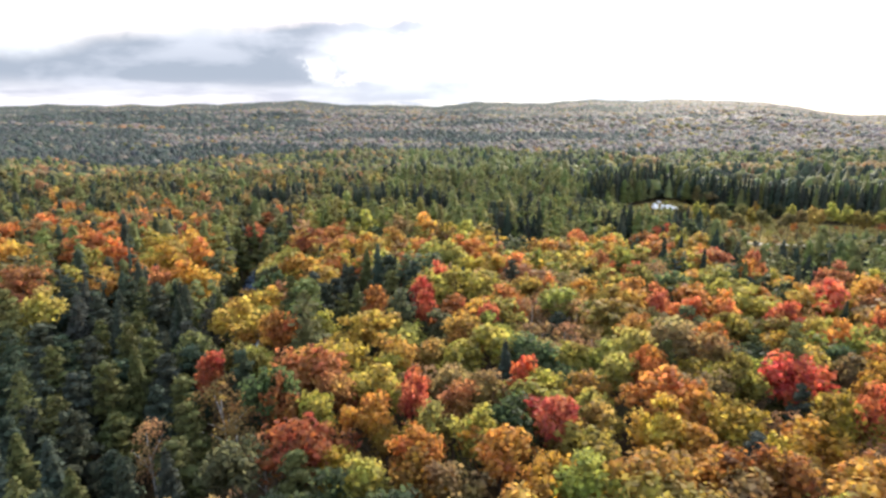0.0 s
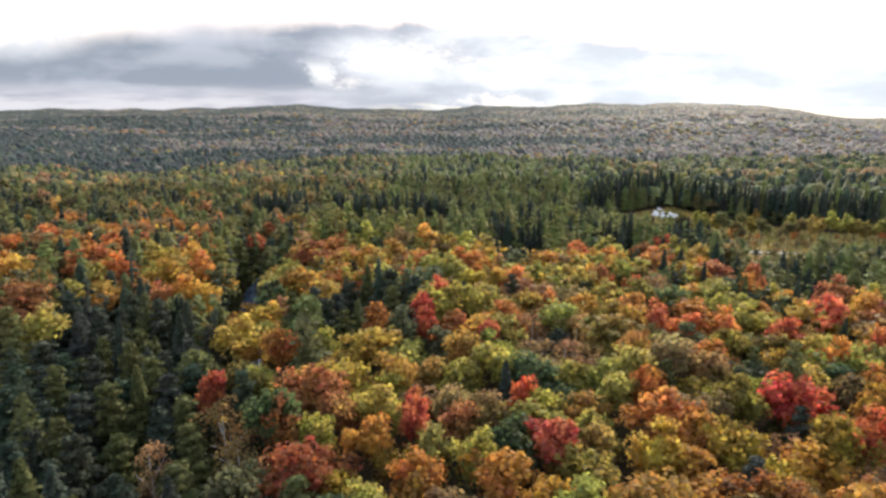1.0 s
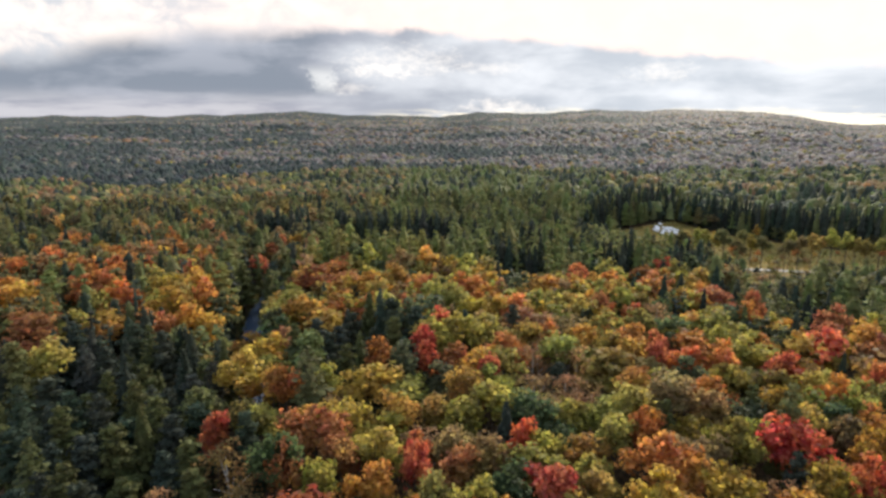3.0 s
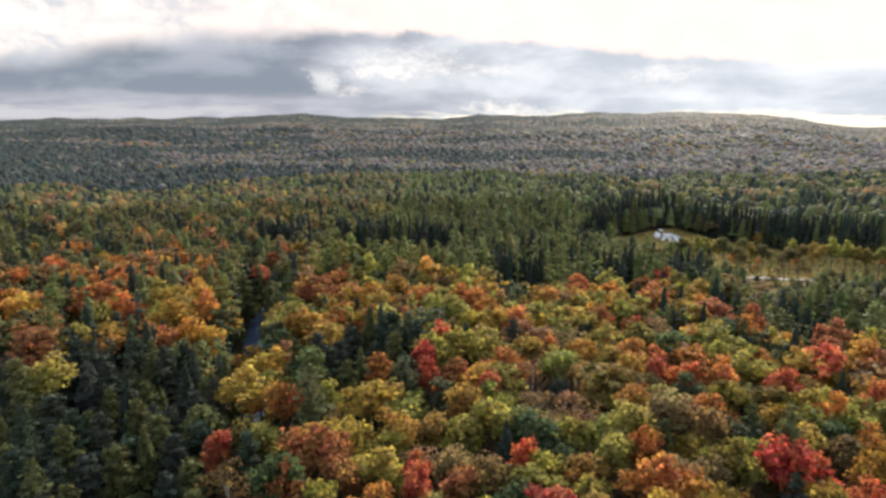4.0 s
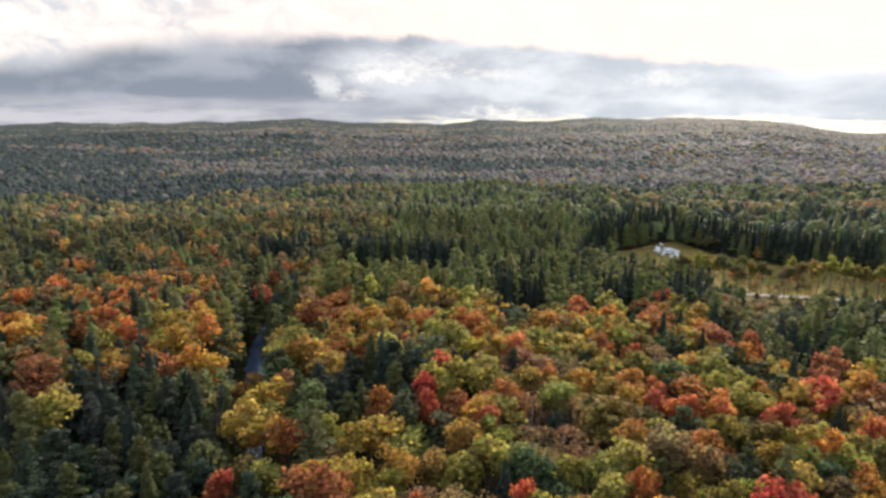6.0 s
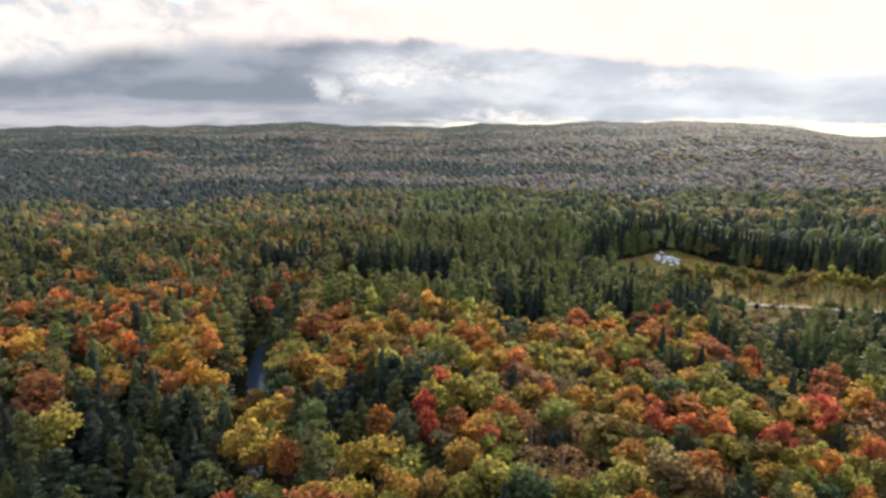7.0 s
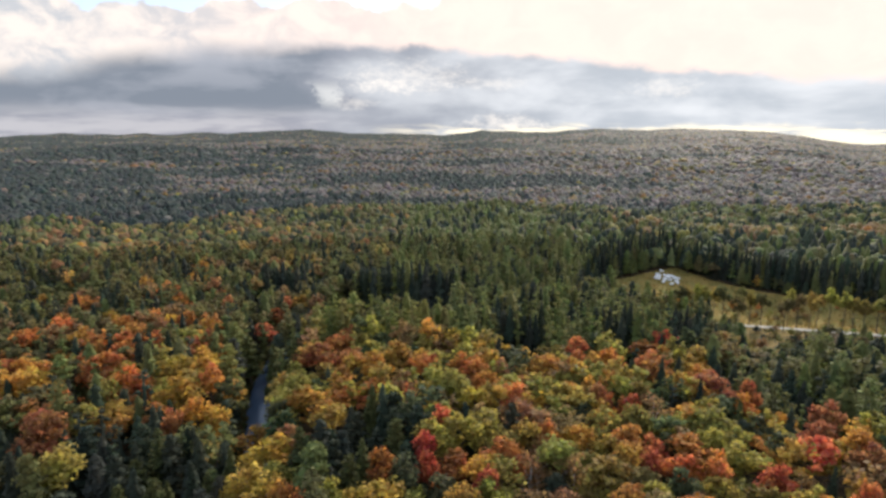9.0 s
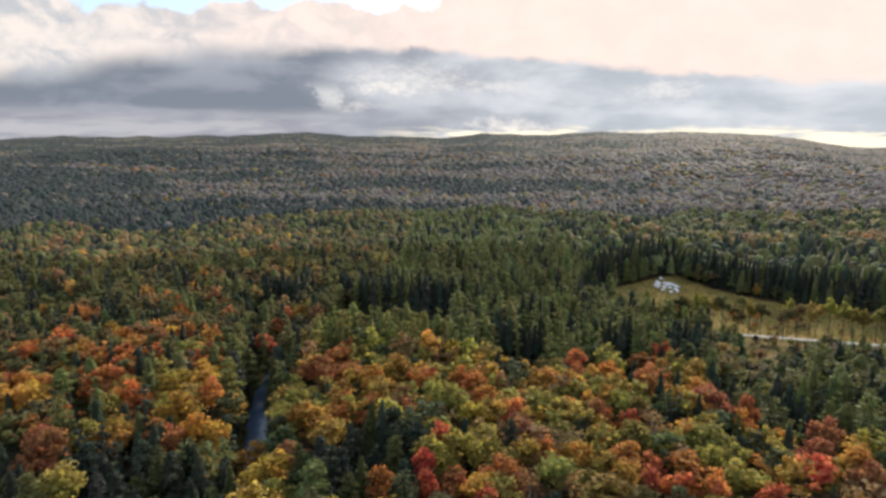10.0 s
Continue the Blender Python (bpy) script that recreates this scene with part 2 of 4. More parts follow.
LEAF = foliage("autumn_leaves", "object", 0.6, 0.85, fuzz=0.08, lift=0.2)
NEEDLE = foliage("conifer_needles", "object", 0.25, 0.5, 2.2, 0.04, fuzz=0.04)
WOOD_LEAF = foliage("woodland_leaves", "mesh", 0.5, 0.7, fuzz=0.06, lift=0.2)
WOOD_NEEDLE = foliage("woodland_needles", "mesh", 0.45, 0.4, 1.6, 0.04, fuzz=0.05, lift=0.2)
# distant trees: evened tone and bent normals stand in for haze
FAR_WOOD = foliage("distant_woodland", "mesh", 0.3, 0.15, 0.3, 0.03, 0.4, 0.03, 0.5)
MEADOW_BLADES = foliage("meadow_blades", "mesh", 0.6, 0.6, 1.2, 0.03, fuzz=0.1)
BARK = plain("grey_brown_bark", (0.05, 0.04, 0.03), (0.16, 0.13, 0.10), 1.5, 0.9, 0.6, (3, 3, 0.6))
BIRCH_BARK = plain("pale_birch_bark", (0.25, 0.23, 0.20), (0.55, 0.52, 0.47), 1.5, 0.8, 0.4, (1, 1, 4))
GROUND = ground_surface()
WATER = water_surface()
ROAD = plain("pale_gravel", (0.24, 0.225, 0.19), (0.42, 0.40, 0.35), 0.4, 0.95)
STONE = plain("pale_stone", (0.55, 0.53, 0.50), (0.82, 0.79, 0.74), 0.8, 0.85)

# ---- the lie of the land ----
RIVER = [(-47, 128), (-50, 145), (-55, 165), (-61, 186), (-65, 205), (-67, 228), (-59, 250), (-42, 268), (-15, 278), (12, 274)]
RIVER_LEVEL = -2.0


def smooth(v, a, b):
    t = np.clip((np.asarray(v, float) - a) / (b - a), 0, 1)
    return t * t * (3 - 2 * t)


def river_gap(x, y):
    """The distance to the river's middle line."""
    best = np.full(np.shape(x), 1e9)
    for (ax, ay), (bx, by) in zip(RIVER, RIVER[1:]):
        u = np.clip(((x - ax) * (bx - ax) + (y - ay) * (by - ay)) / ((bx - ax) ** 2 + (by - ay) ** 2), 0, 1)
        best = np.minimum(best, np.hypot(x - ax - u * (bx - ax), y - ay - u * (by - ay)))
    return best


def meadow(x, y):
    """How open the ground is: the long meadow by the lane, the brushy strip before it, the grassy river bank."""
    near = np.interp(x, [80, 98, 120, 140, 165, 206, 250, 300], [372, 352, 322, 302, 291, 271, 253, 234])
    back = np.interp(x, [80, 99, 110, 137, 160, 172, 188, 204, 214, 235, 300], [372, 362, 376, 393, 404, 379, 360, 344, 334, 314, 250])
    long_ = smooth(y, near - 2, near + 3) * (1 - smooth(y, back - 3, back + 2))
    ratio = np.asarray(x, float) / np.maximum(y, 1.0)
    strip = smooth(ratio, 0.50, 0.53) * (1 - smooth(ratio, 0.635, 0.66)) * smooth(y, 228, 236) * (1 - smooth(y, near - 2, near + 3))
    bank = 1 - smooth(np.hypot((x + 64.5) / 5.0, (y - 152) / 11), 0.7, 1.2)
    return np.maximum.reduce([long_, 0.5 * strip, bank])


def height(x, y):
    """Metres above the river plain: flat woods near by, then a slow rise to the hills."""
    x, y = np.asarray(x, float), np.asarray(y, float)
    r, az = np.hypot(x, y), np.degrees(np.arctan2(x, y))
    z = 1.2 * np.sin(x / 41 + 1.0) * np.cos(y / 53) + 1.5 * np.sin(x / 97 + y / 71)
    z = z * smooth(r, 20, 120)
    z = z - 7.0 * np.exp(-((x - 180) / 120) ** 2 - ((y - 325) / 95) ** 2)
    z = z - 2.5 * np.exp(-((x - 60) / 140) ** 2 - ((y - 300) / 80) ** 2)
    z = z + 3.0 * np.exp(-((x - 5) / 40) ** 2 - ((y - 145) / 30) ** 2)
    rise = smooth(r, 700, 4300)
    rim = np.interp(az, [-45, -35.8, -32.2, -28.3, -26.2, -24, -22.4, -19.5, -17.1, -12.4, -8.5, -4.4, 0, 3.5, 9.3, 13.8, 18.2, 21, 27.6, 29.7, 31.7, 33.6, 45],
                    [40, 54, 68, 61, 69, 59, 76, 68, 81, 95, 68, 69, 58, 89, 78, 102, 91, 103, 82, 63, 35, 11, 0]) + 1.5 * np.sin(az * 2.3)
    hills = 9 * np.sin(x / 610 + 0.6) * np.sin(y / 720 + x / 1300 + 0.4) * smooth(r, 600, 1500) * (1 - smooth(r, 2900, 3900))
    z = z + rise * rim + hills
    z = z + 22 * np.exp(-((x + 900) / 420) ** 2 - ((y - 1500) / 330) ** 2)
    z = z + 18 * np.exp(-((x - 620) / 300) ** 2 - ((y - 1150) / 260) ** 2)
    for cx, cy, wx, wy, up in ((-1500, 2300, 620, 190, 9), (-500, 1750, 520, 150, 16), (-900, 3100, 800, 220, 4), (300, 2500, 700, 180, 14), (1300, 2600, 600, 220, 10), (900, 1700, 520, 140, 22), (100, 1250, 420, 110, 12)):
        z = z + up * np.exp(-((x - cx) / wx) ** 2 - ((y - cy - 0.15 * (x - cx)) / wy) ** 2)
    z = z - 90 * smooth(r, 4420, 4900)
    d = river_gap(x, y)
    return z * smooth(d, 3, 13) + (-3.4 + 3.0 * smooth(d, 3.0, 6.5)) * (1 - smooth(d, 5, 13))


def link(name, verts, faces, material, parent=None, label="", soft=False):
    """One mesh object from arrays; faces all of one length."""
    data = bpy.data.meshes.new(name)
    verts, faces = np.asarray(verts, np.float32), np.asarray(faces, np.int32)
    k = faces.shape[1]
    data.vertices.add(len(verts))
    data.vertices.foreach_set("co", verts.ravel())
    data.loops.add(faces.size)
    data.loops.foreach_set("vertex_index", faces.ravel())
    data.polygons.add(len(faces))
    data.polygons.foreach_set("loop_start", np.arange(0, faces.size, k, dtype=np.int32))
    if soft:
        data.polygons.foreach_set("use_smooth", np.ones(len(faces), bool))
    data.update(calc_edges=True)
    data.materials.append(material)
    ob = new(name, data)
    if parent is not None:
        ob.parent = parent
    return tagged(ob, label)


def make_ground():
    az = np.radians(np.unique(np.r_[np.arange(-180, -50, 5), np.arange(-50, 50.1, 0.4), np.arange(50, 180, 5)]))
    rad = np.r_[0.5, 15, np.geomspace(30, 120, 30), np.arange(124, 460, 4), np.geomspace(462, 4900, 90)]
    a, r = np.meshgrid(az, rad)
    x, y = r * np.sin(a), r * np.cos(a)
    verts = np.stack([x, y, height(x, y)], -1).reshape(-1, 3)
    i, j = np.meshgrid(np.arange(len(rad) - 1), np.arange(len(az)), indexing="ij")
    k = (j + 1) % len(az)
    n = len(az)
    faces = np.stack([i * n + j, i * n + k, (i + 1) * n + k, (i + 1) * n + j], -1).reshape(-1, 4)
    ob = link("ground", verts, faces[:, ::-1], GROUND, soft=True)
    share = ob.data.attributes.new("meadow", "FLOAT", "POINT")
    share.data.foreach_set("value", meadow(verts[:, 0], verts[:, 1]).astype(np.float32))
    tagged(ob, "forest floor of brown leaf litter with an open grassy meadow", "ground", kind="structure")


def ribbon(name, line, half, lift, material, level=None):
    """A strip of ground laid along a line."""
    pts = np.array(line, float)
    t = np.linspace(0, len(pts) - 1, 12 * len(pts))
    mid = np.stack([np.interp(t, range(len(pts)), pts[:, n]) for n in (0, 1)], 1)
    for _ in range(6):
        mid[1:-1] = (mid[:-2] + mid[1:-1] * 2 + mid[2:]) / 4
    side = np.gradient(mid, axis=0)
    side = np.stack([side[:, 1], -side[:, 0]], 1) / np.linalg.norm(side, axis=1)[:, None]
    rows = []
    for u in (-1, -0.5, 0, 0.5, 1):
        wob = 0.06 * half * np.sin(t * 5.1 + u * 3) * abs(u)
        p = mid + side * (u * half + wob * np.sign(u))[:, None]
        z = np.full(len(p), level) if level is not None else height(p[:, 0], p[:, 1]) + lift - 0.06 * u * u
        rows.append(np.column_stack([p, z]))
    verts = np.stack(rows, 1).reshape(-1, 3)
    i, j = np.meshgrid(np.arange(len(mid) - 1), np.arange(4), indexing="ij")
    faces = np.stack([i * 5 + j, i * 5 + j + 1, i * 5 + j + 6, i * 5 + j + 5], -1).reshape(-1, 4)
    return link(name, verts, faces[:, ::-1], material, soft=True)


make_ground()
tagged(ribbon("river_water", RIVER, 4.6, 0, WATER, RIVER_LEVEL), "still dark river reflecting the sky between wooded banks", "water", kind="structure")
LANE = [(118, 307), (140, 301), (165, 293), (183, 285), (206, 273), (250, 255), (300, 236)]
tagged(ribbon("road", LANE, 2.0, 0.18, ROAD), "narrow pale gravel lane along the meadow's edge", "road", kind="structure")


# ---- trees ----
rng = np.random.default_rng(7)
ICO = []


def ico():
    """A sphere of 80 triangles as arrays."""
    if not ICO:
        bm = bmesh.new()
        bmesh.ops.create_icosphere(bm, subdivisions=2, radius=1.0)
        bm.verts.ensure_lookup_table()
        ICO.append((np.array([v.co for v in bm.verts]), np.array([[v.index for v in f.verts] for f in bm.faces])))
        bm.free()
    return ICO[0]


def ico_small():
    """A many-sided lump of 20 triangles."""
    if len(ICO) < 2:
        ico()
        bm = bmesh.new()
        bmesh.ops.create_icosphere(bm, subdivisions=1, radius=1.0)
        bm.verts.ensure_lookup_table()
        ICO.append((np.array([v.co for v in bm.verts]), np.array([[v.index for v in f.verts] for f in bm.faces])))
        bm.free()
    return ICO[1]


def join(pieces):
    """Verts and triangles of several pieces in one."""
    base, vs, fs = 0, [], []
    for v, f in pieces:
        vs.append(v)
        fs.append(f + base)
        base += len(v)
    return np.concatenate(vs), np.concatenate(fs)


def cards(at, out, size, rng):
    """Small bent leaf sprays, two triangles each, at points, facing about outward."""
    n = len(at)
    face = out + rng.normal(0, 0.55, (n, 3))
    face /= np.linalg.norm(face, axis=1)[:, None]
    u = np.cross(face, rng.normal(0, 1, (n, 3)))
    u /= np.linalg.norm(u, axis=1)[:, None]
    w = np.cross(face, u)
    s = size * rng.uniform(0.6, 1.4, (n, 1))
    bend = face * s * rng.uniform(0.1, 0.45, (n, 1))
    quad = np.stack([at - u * s, at - w * s * 0.7 + bend, at + u * s, at + w * s * 0.7 + bend], 1)
    i = 4 * np.arange(n)[:, None]
    faces = np.concatenate([i + [0, 1, 2], i + [0, 2, 3]])
    return quad.reshape(-1, 3), faces


def crown(rng, lobes, sprays, size, tall=4.6, wide=4.0, middle=13.2, sphere=True, point=0.35, fine=True):
    """A broad-leaved crown about 4 m in radius with its top near 19 m: uneven boughs covered in sprays, gaps between, narrower on top."""
    pieces, centres, radii = [], [], []
    lean, turn = rng.uniform(-1.0, 1.0, 2), rng.uniform(0, 6.28)
    for k in range(lobes):
        a = 2.399963 * k + rng.uniform(-0.8, 0.8)
        h = 1 - 1.75 * (k + 0.5) / lobes
        ring = math.sqrt(max(0.0, 1 - h * h)) * rng.uniform(0.5, 1.1) * (1 - point * max(h, 0) ** 0.7)
        r = rng.uniform(0.15, 0.42) * wide * (1.0 if lobes > 10 else 1.45) * (1 - 0.3 * max(h, 0))
        bulge = 1 + 0.28 * math.sin(2 * a + turn) + 0.16 * math.sin(3 * a + 2 * turn)
        c = np.array([math.cos(a) * ring * bulge * (wide - 0.6 * r) + lean[0] * h, math.sin(a) * ring * bulge * (wide - 0.6 * r) + lean[1] * h,
                      18.4 - tall + h * (tall - r * 0.7) + rng.uniform(-1.6, 0.9) * (k > 0)])
        centres.append(c)
        radii.append(r)
    v0, f0 = ico() if fine else ico_small()
    for c, r in zip(centres, radii):
        if sphere:
            v = v0 * (1 + rng.uniform(-0.4, 0.15, (len(v0), 1)))
            pieces.append((v * r * (0.74 if fine else 0.84) * [1, 1, 0.9] + c, f0))
    share = np.array(radii) ** 2
    which = rng.choice(lobes, sprays, p=share / share.sum())
    out = rng.normal(0, 1, (sprays, 3))
    out[:, 2] = np.where(rng.random(sprays) < 0.7, np.abs(out[:, 2]), out[:, 2])
    out /= np.linalg.norm(out, axis=1)[:, None]
    at = np.array(centres)[which] + out * np.array(radii)[which][:, None] * rng.uniform(0.75, 1.6, (sprays, 1)) * [1, 1, 1.05]
    pieces.append(cards(at, out, size, rng))
    return join(pieces)


def tube(points, radii, sides=6):
    """A tapered limb through points."""
    points = np.array(points, float)
    along = np.gradient(points, axis=0)
    along /= np.linalg.norm(along, axis=1)[:, None]
    ref = np.where(np.abs(along[:, 2:]) > 0.8, [[1.0, 0, 0]], [[0, 0, 1.0]])
    u = np.cross(along, ref)
    u /= np.linalg.norm(u, axis=1)[:, None]
    w = np.cross(along, u)
    a = np.arange(sides) * 2 * math.pi / sides
    verts = (points[:, None] + np.array(radii)[:, None, None] * (np.cos(a)[None, :, None] * u[:, None] + np.sin(a)[None, :, None] * w[:, None])).reshape(-1, 3)
    i, j = np.meshgrid(np.arange(len(points) - 1), np.arange(sides), indexing="ij")
    k = (j + 1) % sides
    a0, b0, c0, d0 = i * sides + j, i * sides + k, (i + 1) * sides + k, (i + 1) * sides + j
    return verts, np.concatenate([np.stack([a0, b0, c0], -1).reshape(-1, 3), np.stack([a0, c0, d0], -1).reshape(-1, 3)])


def broad_trunk(rng):
    """A trunk that forks into limbs inside the crown."""
    lean = rng.uniform(-0.5, 0.5, 2)
    pieces = [tube([(0, 0, -0.6), (0.05, 0, 2), (lean[0] * 0.5, lean[1] * 0.5, 7), (lean[0], lean[1], 12), (lean[0], lean[1], 16)], [0.34, 0.25, 0.2, 0.13, 0.04])]
    for k in range(6):
        a, z = k * 1.05 + rng.uniform(-0.3, 0.3), rng.uniform(6.5, 11)
        e = np.array([math.cos(a), math.sin(a)])
        pieces.append(tube([(lean[0] * z / 12, lean[1] * z / 12, z), (*(lean * z / 12 + e * 1.3), z + 1.8), (*(lean + e * 2.7), z + 3.4)], [0.12, 0.08, 0.025], 5))
    return join(pieces)


def conifer(rng, whorls, boughs, detail, wide=2.9, tall=19.5, start=1.2, droop=0.45, power=0.85, ragged=0.25):
    """A conifer: whorls of drooping boughs, each a feathered frond, over a thin inner cone."""
    pieces = []
    for k in range(whorls):
        u = (k + rng.uniform(-0.2, 0.2)) / whorls
        z = start + (tall - start) * max(u, 0) ** 0.92
        reach = wide * (1 - max(u, 0)) ** power + 0.16
        for b in range(boughs if u < 0.75 else max(4, boughs - 3)):
            a = 2 * math.pi * (b + rng.uniform(-0.35, 0.35)) / boughs + k * 1.3
            r = reach * rng.uniform(1 - ragged * 1.6, 1 + ragged)
            e, s = np.array([math.cos(a), math.sin(a), 0]), np.array([-math.sin(a), math.cos(a), 0])
            dz = -droop * r * rng.uniform(0.7, 1.3)
            w = 0.30 * r + 0.12
            o = np.array([0, 0, z])
            if detail:
                p = [o, o + e * r * 0.45 + s * w + [0, 0, dz * 0.35 - 0.1], o + e * r * 0.5 + [0, 0, dz * 0.25 + 0.12],
                     o + e * r * 0.45 - s * w + [0, 0, dz * 0.35 - 0.1], o + e * r * 0.8 + s * w * 0.75 + [0, 0, dz * 0.85 - 0.1],
                     o + e * r * 0.8 - s * w * 0.75 + [0, 0, dz * 0.85 - 0.1], o + e * r + [0, 0, dz * 0.9], o + e * r * 0.62 + [0, 0, dz * 0.45]]
                f = [[0, 1, 2], [0, 2, 3], [2, 4, 7], [2, 7, 5], [7, 4, 6], [7, 6, 5]]
            else:
                p = [o + [0, 0, 0.3], o + e * r * 0.7 + s * w * 1.6 + [0, 0, dz * 0.8], o + e * r + [0, 0, dz * 0.8], o + e * r * 0.7 - s * w * 1.6 + [0, 0, dz * 0.8]]
                f = [[0, 1, 2], [0, 2, 3]]
            pieces.append((np.array(p), np.array(f)))
    if detail:
        k = 420
        u = rng.random(k) ** 1.4
        a = rng.uniform(0, 6.283, k)
        q = (wide * (1 - u) ** power + 0.1) * rng.uniform(0.7, 1.0, k)
        out = np.stack([np.cos(a), np.sin(a), np.full(k, 0.5)], 1)
        pieces.append(cards(np.stack([np.cos(a) * q, np.sin(a) * q, start + (tall - start) * u - droop * q * 0.7], 1), out, 0.34, rng))
    n = 7
    a = np.arange(n) * 2 * math.pi / n
    core = np.concatenate([np.stack([np.cos(a) * wide * 0.5, np.sin(a) * wide * 0.5, 0 * a + start], 1), [[0, 0, tall + 0.4]]])
    pieces.append((core, np.array([[i, (i + 1) % n, n] for i in range(n)])))
    return join(pieces)


def skirts(rng, tiers, sides, wide=3.1, tall=19.5, start=1.5, power=0.75, tufts=0):
    """A conifer as overlapping ragged skirts of boughs, some tiers short and some long, with loose tufts at the edge."""
    pieces = []
    for k in range(tiers):
        u = k / tiers
        z, r = start + (tall - start) * u, (wide * (1 - u) ** power) * rng.uniform(0.72, 1.2) + 0.12
        up = (tall - start) / tiers * rng.uniform(1.7, 2.6)
        a = (np.arange(sides) + rng.uniform(-0.4, 0.4, sides)) * 2 * math.pi / sides + k
        q = r * np.where(np.arange(sides) % 2, rng.uniform(0.45, 0.8, sides), rng.uniform(0.75, 1.3, sides))
        off = rng.uniform(-0.3, 0.3, 2) * (1 - u)
        tip = [[off[0], off[1], min(z + up, tall + 0.4)]]
        v = np.concatenate([np.stack([np.cos(a) * q + off[0], np.sin(a) * q + off[1], z - 0.3 * q + rng.uniform(-0.6, 0.6, sides)], 1), tip])
        pieces.append((v, np.array([[i, (i + 1) % sides, sides] for i in range(sides)])))
    if tufts:
        u = rng.random(tufts) ** 1.3
        a = rng.uniform(0, 6.283, tufts)
        q = (wide * (1 - u) ** power + 0.1) * rng.uniform(0.7, 1.15, tufts)
        out = np.stack([np.cos(a), np.sin(a), np.full(tufts, 0.15)], 1)
        pieces.append(cards(np.stack([np.cos(a) * q, np.sin(a) * q, start + (tall - start) * u - 0.2 * q], 1), out, 0.5, rng))
    return join(pieces)


def plume(rng, lobes, sprays, size, wide=3.0, tall=21.0, start=4.5, sphere=True):
    """A pine: flat-topped plumes of needles in a rough spiral, smaller towards the tip."""
    pieces, centres, radii = [], [], []
    v0, f0 = ico() if lobes > 14 else ico_small()
    for k in range(lobes):
        u = (k + rng.uniform(0, 0.8)) / lobes
        ring = wide * (1 - u) ** 0.55 * rng.uniform(0.3, 0.85)
        a = 2.399963 * k + rng.uniform(-0.4, 0.4)
        r = (0.30 + 0.34 * (1 - u)) * wide * rng.uniform(0.6, 0.95)
        c = np.array([math.cos(a) * ring, math.sin(a) * ring, start + (tall - start - 0.8) * u])
        centres.append(c)
        radii.append(r)
        if sphere:
            v = v0 * (1 + rng.uniform(-0.4, 0.2, (len(v0), 1)))
            pieces.append((v * r * [0.85, 0.85, 0.62] + c, f0))
    which = np.arange(sprays) % lobes
    out = rng.normal(0, 1, (sprays, 3)) * [1, 1, 0.8]
    out[:, 2] = np.abs(out[:, 2]) - 0.25
    out /= np.linalg.norm(out, axis=1)[:, None]
    at = np.array(centres)[which] + out * np.array(radii)[which][:, None] * rng.uniform(0.75, 1.35, (sprays, 1)) * [1, 1, 0.75]
    pieces.append(cards(at, out, size, rng))
    n = 6
    a = np.arange(n) * 2 * math.pi / n
    core = np.concatenate([np.stack([np.cos(a) * wide * 0.3, np.sin(a) * wide * 0.3, 0 * a + start], 1), [[0, 0, tall]]])
    pieces.append((core, np.array([[i, (i + 1) % n, n] for i in range(n)])))
    return join(pieces)


def straight_trunk(tall=18.0):
    return tube([(0, 0, -0.6), (0, 0, 2), (0, 0, tall * 0.6), (0, 0, tall)], [0.3, 0.24, 0.14, 0.03])


def far_cone(rng, sides=6, tall=17.0, wide=3.3):
    """Three ragged tiers of a distant conifer."""
    pieces = []
    for z0, z1, r in ((3.0, 11.0, wide), (7.0, 14.5, wide * 0.8), (10.5, tall, wide * 0.55)):
        a = (np.arange(sides) + rng.uniform(-0.3, 0.3, sides)) * 2 * math.pi / sides
        q = r * rng.uniform(0.6, 1.3, sides)
        tip = [[rng.uniform(-0.3, 0.3), rng.uniform(-0.3, 0.3), z1]]
        v = np.concatenate([np.stack([np.cos(a) * q, np.sin(a) * q, z0 + rng.uniform(-1.2, 1.2, sides)], 1), tip])
        pieces.append((v, np.array([[i, (i + 1) % sides, sides] for i in range(sides)])))
    return join(pieces)


def far_crown(rng, tall=16.0, wide=4.0, heads=3, deep=6.5):
    """A distant broad-leaved crown: several uneven heads grown together, open beneath."""
    pieces = []
    for k in range(heads):
        n = 5
        a = (np.arange(n) + rng.uniform(-0.4, 0.4, n)) * 2 * math.pi / n
        r, top = wide * rng.uniform(0.4, 0.66), tall * rng.uniform(0.78, 1.08)
        c = np.array([math.cos(k * 1.7), math.sin(k * 1.7), 0]) * wide * rng.uniform(0.25, 0.55) * (k > 0)
        low = np.stack([np.cos(a) * r, np.sin(a) * r, np.full(n, top - deep)], 1)
        high = np.stack([np.cos(a + 0.4) * r * 0.75, np.sin(a + 0.4) * r * 0.75, top - rng.uniform(0.9, 2.4, n)], 1)
        v = np.concatenate([low, high, [[0, 0, top]]]) + c
        f = [[i, (i + 1) % n, n + i] for i in range(n)] + [[(i + 1) % n, n + (i + 1) % n, n + i] for i in range(n)] + [[n + i, n + (i + 1) % n, 2 * n] for i in range(n)]
        pieces.append((v, np.array(f)))
    return join(pieces)


def clump(rng, wide=6.0, tall=15.0):
    """A far tree head: a low uneven point."""
    n = 5
    a = (np.arange(n) + rng.uniform(-0.3, 0.3, n)) * 2 * math.pi / n
    q = wide * rng.uniform(0.7, 1.3, n)
    v = np.concatenate([np.stack([np.cos(a) * q, np.sin(a) * q, rng.uniform(6.0, 10.0, n)], 1), [[rng.uniform(-1, 1), rng.uniform(-1, 1), tall]]])
    return v, np.array([[i, (i + 1) % n, n] for i in range(n)])


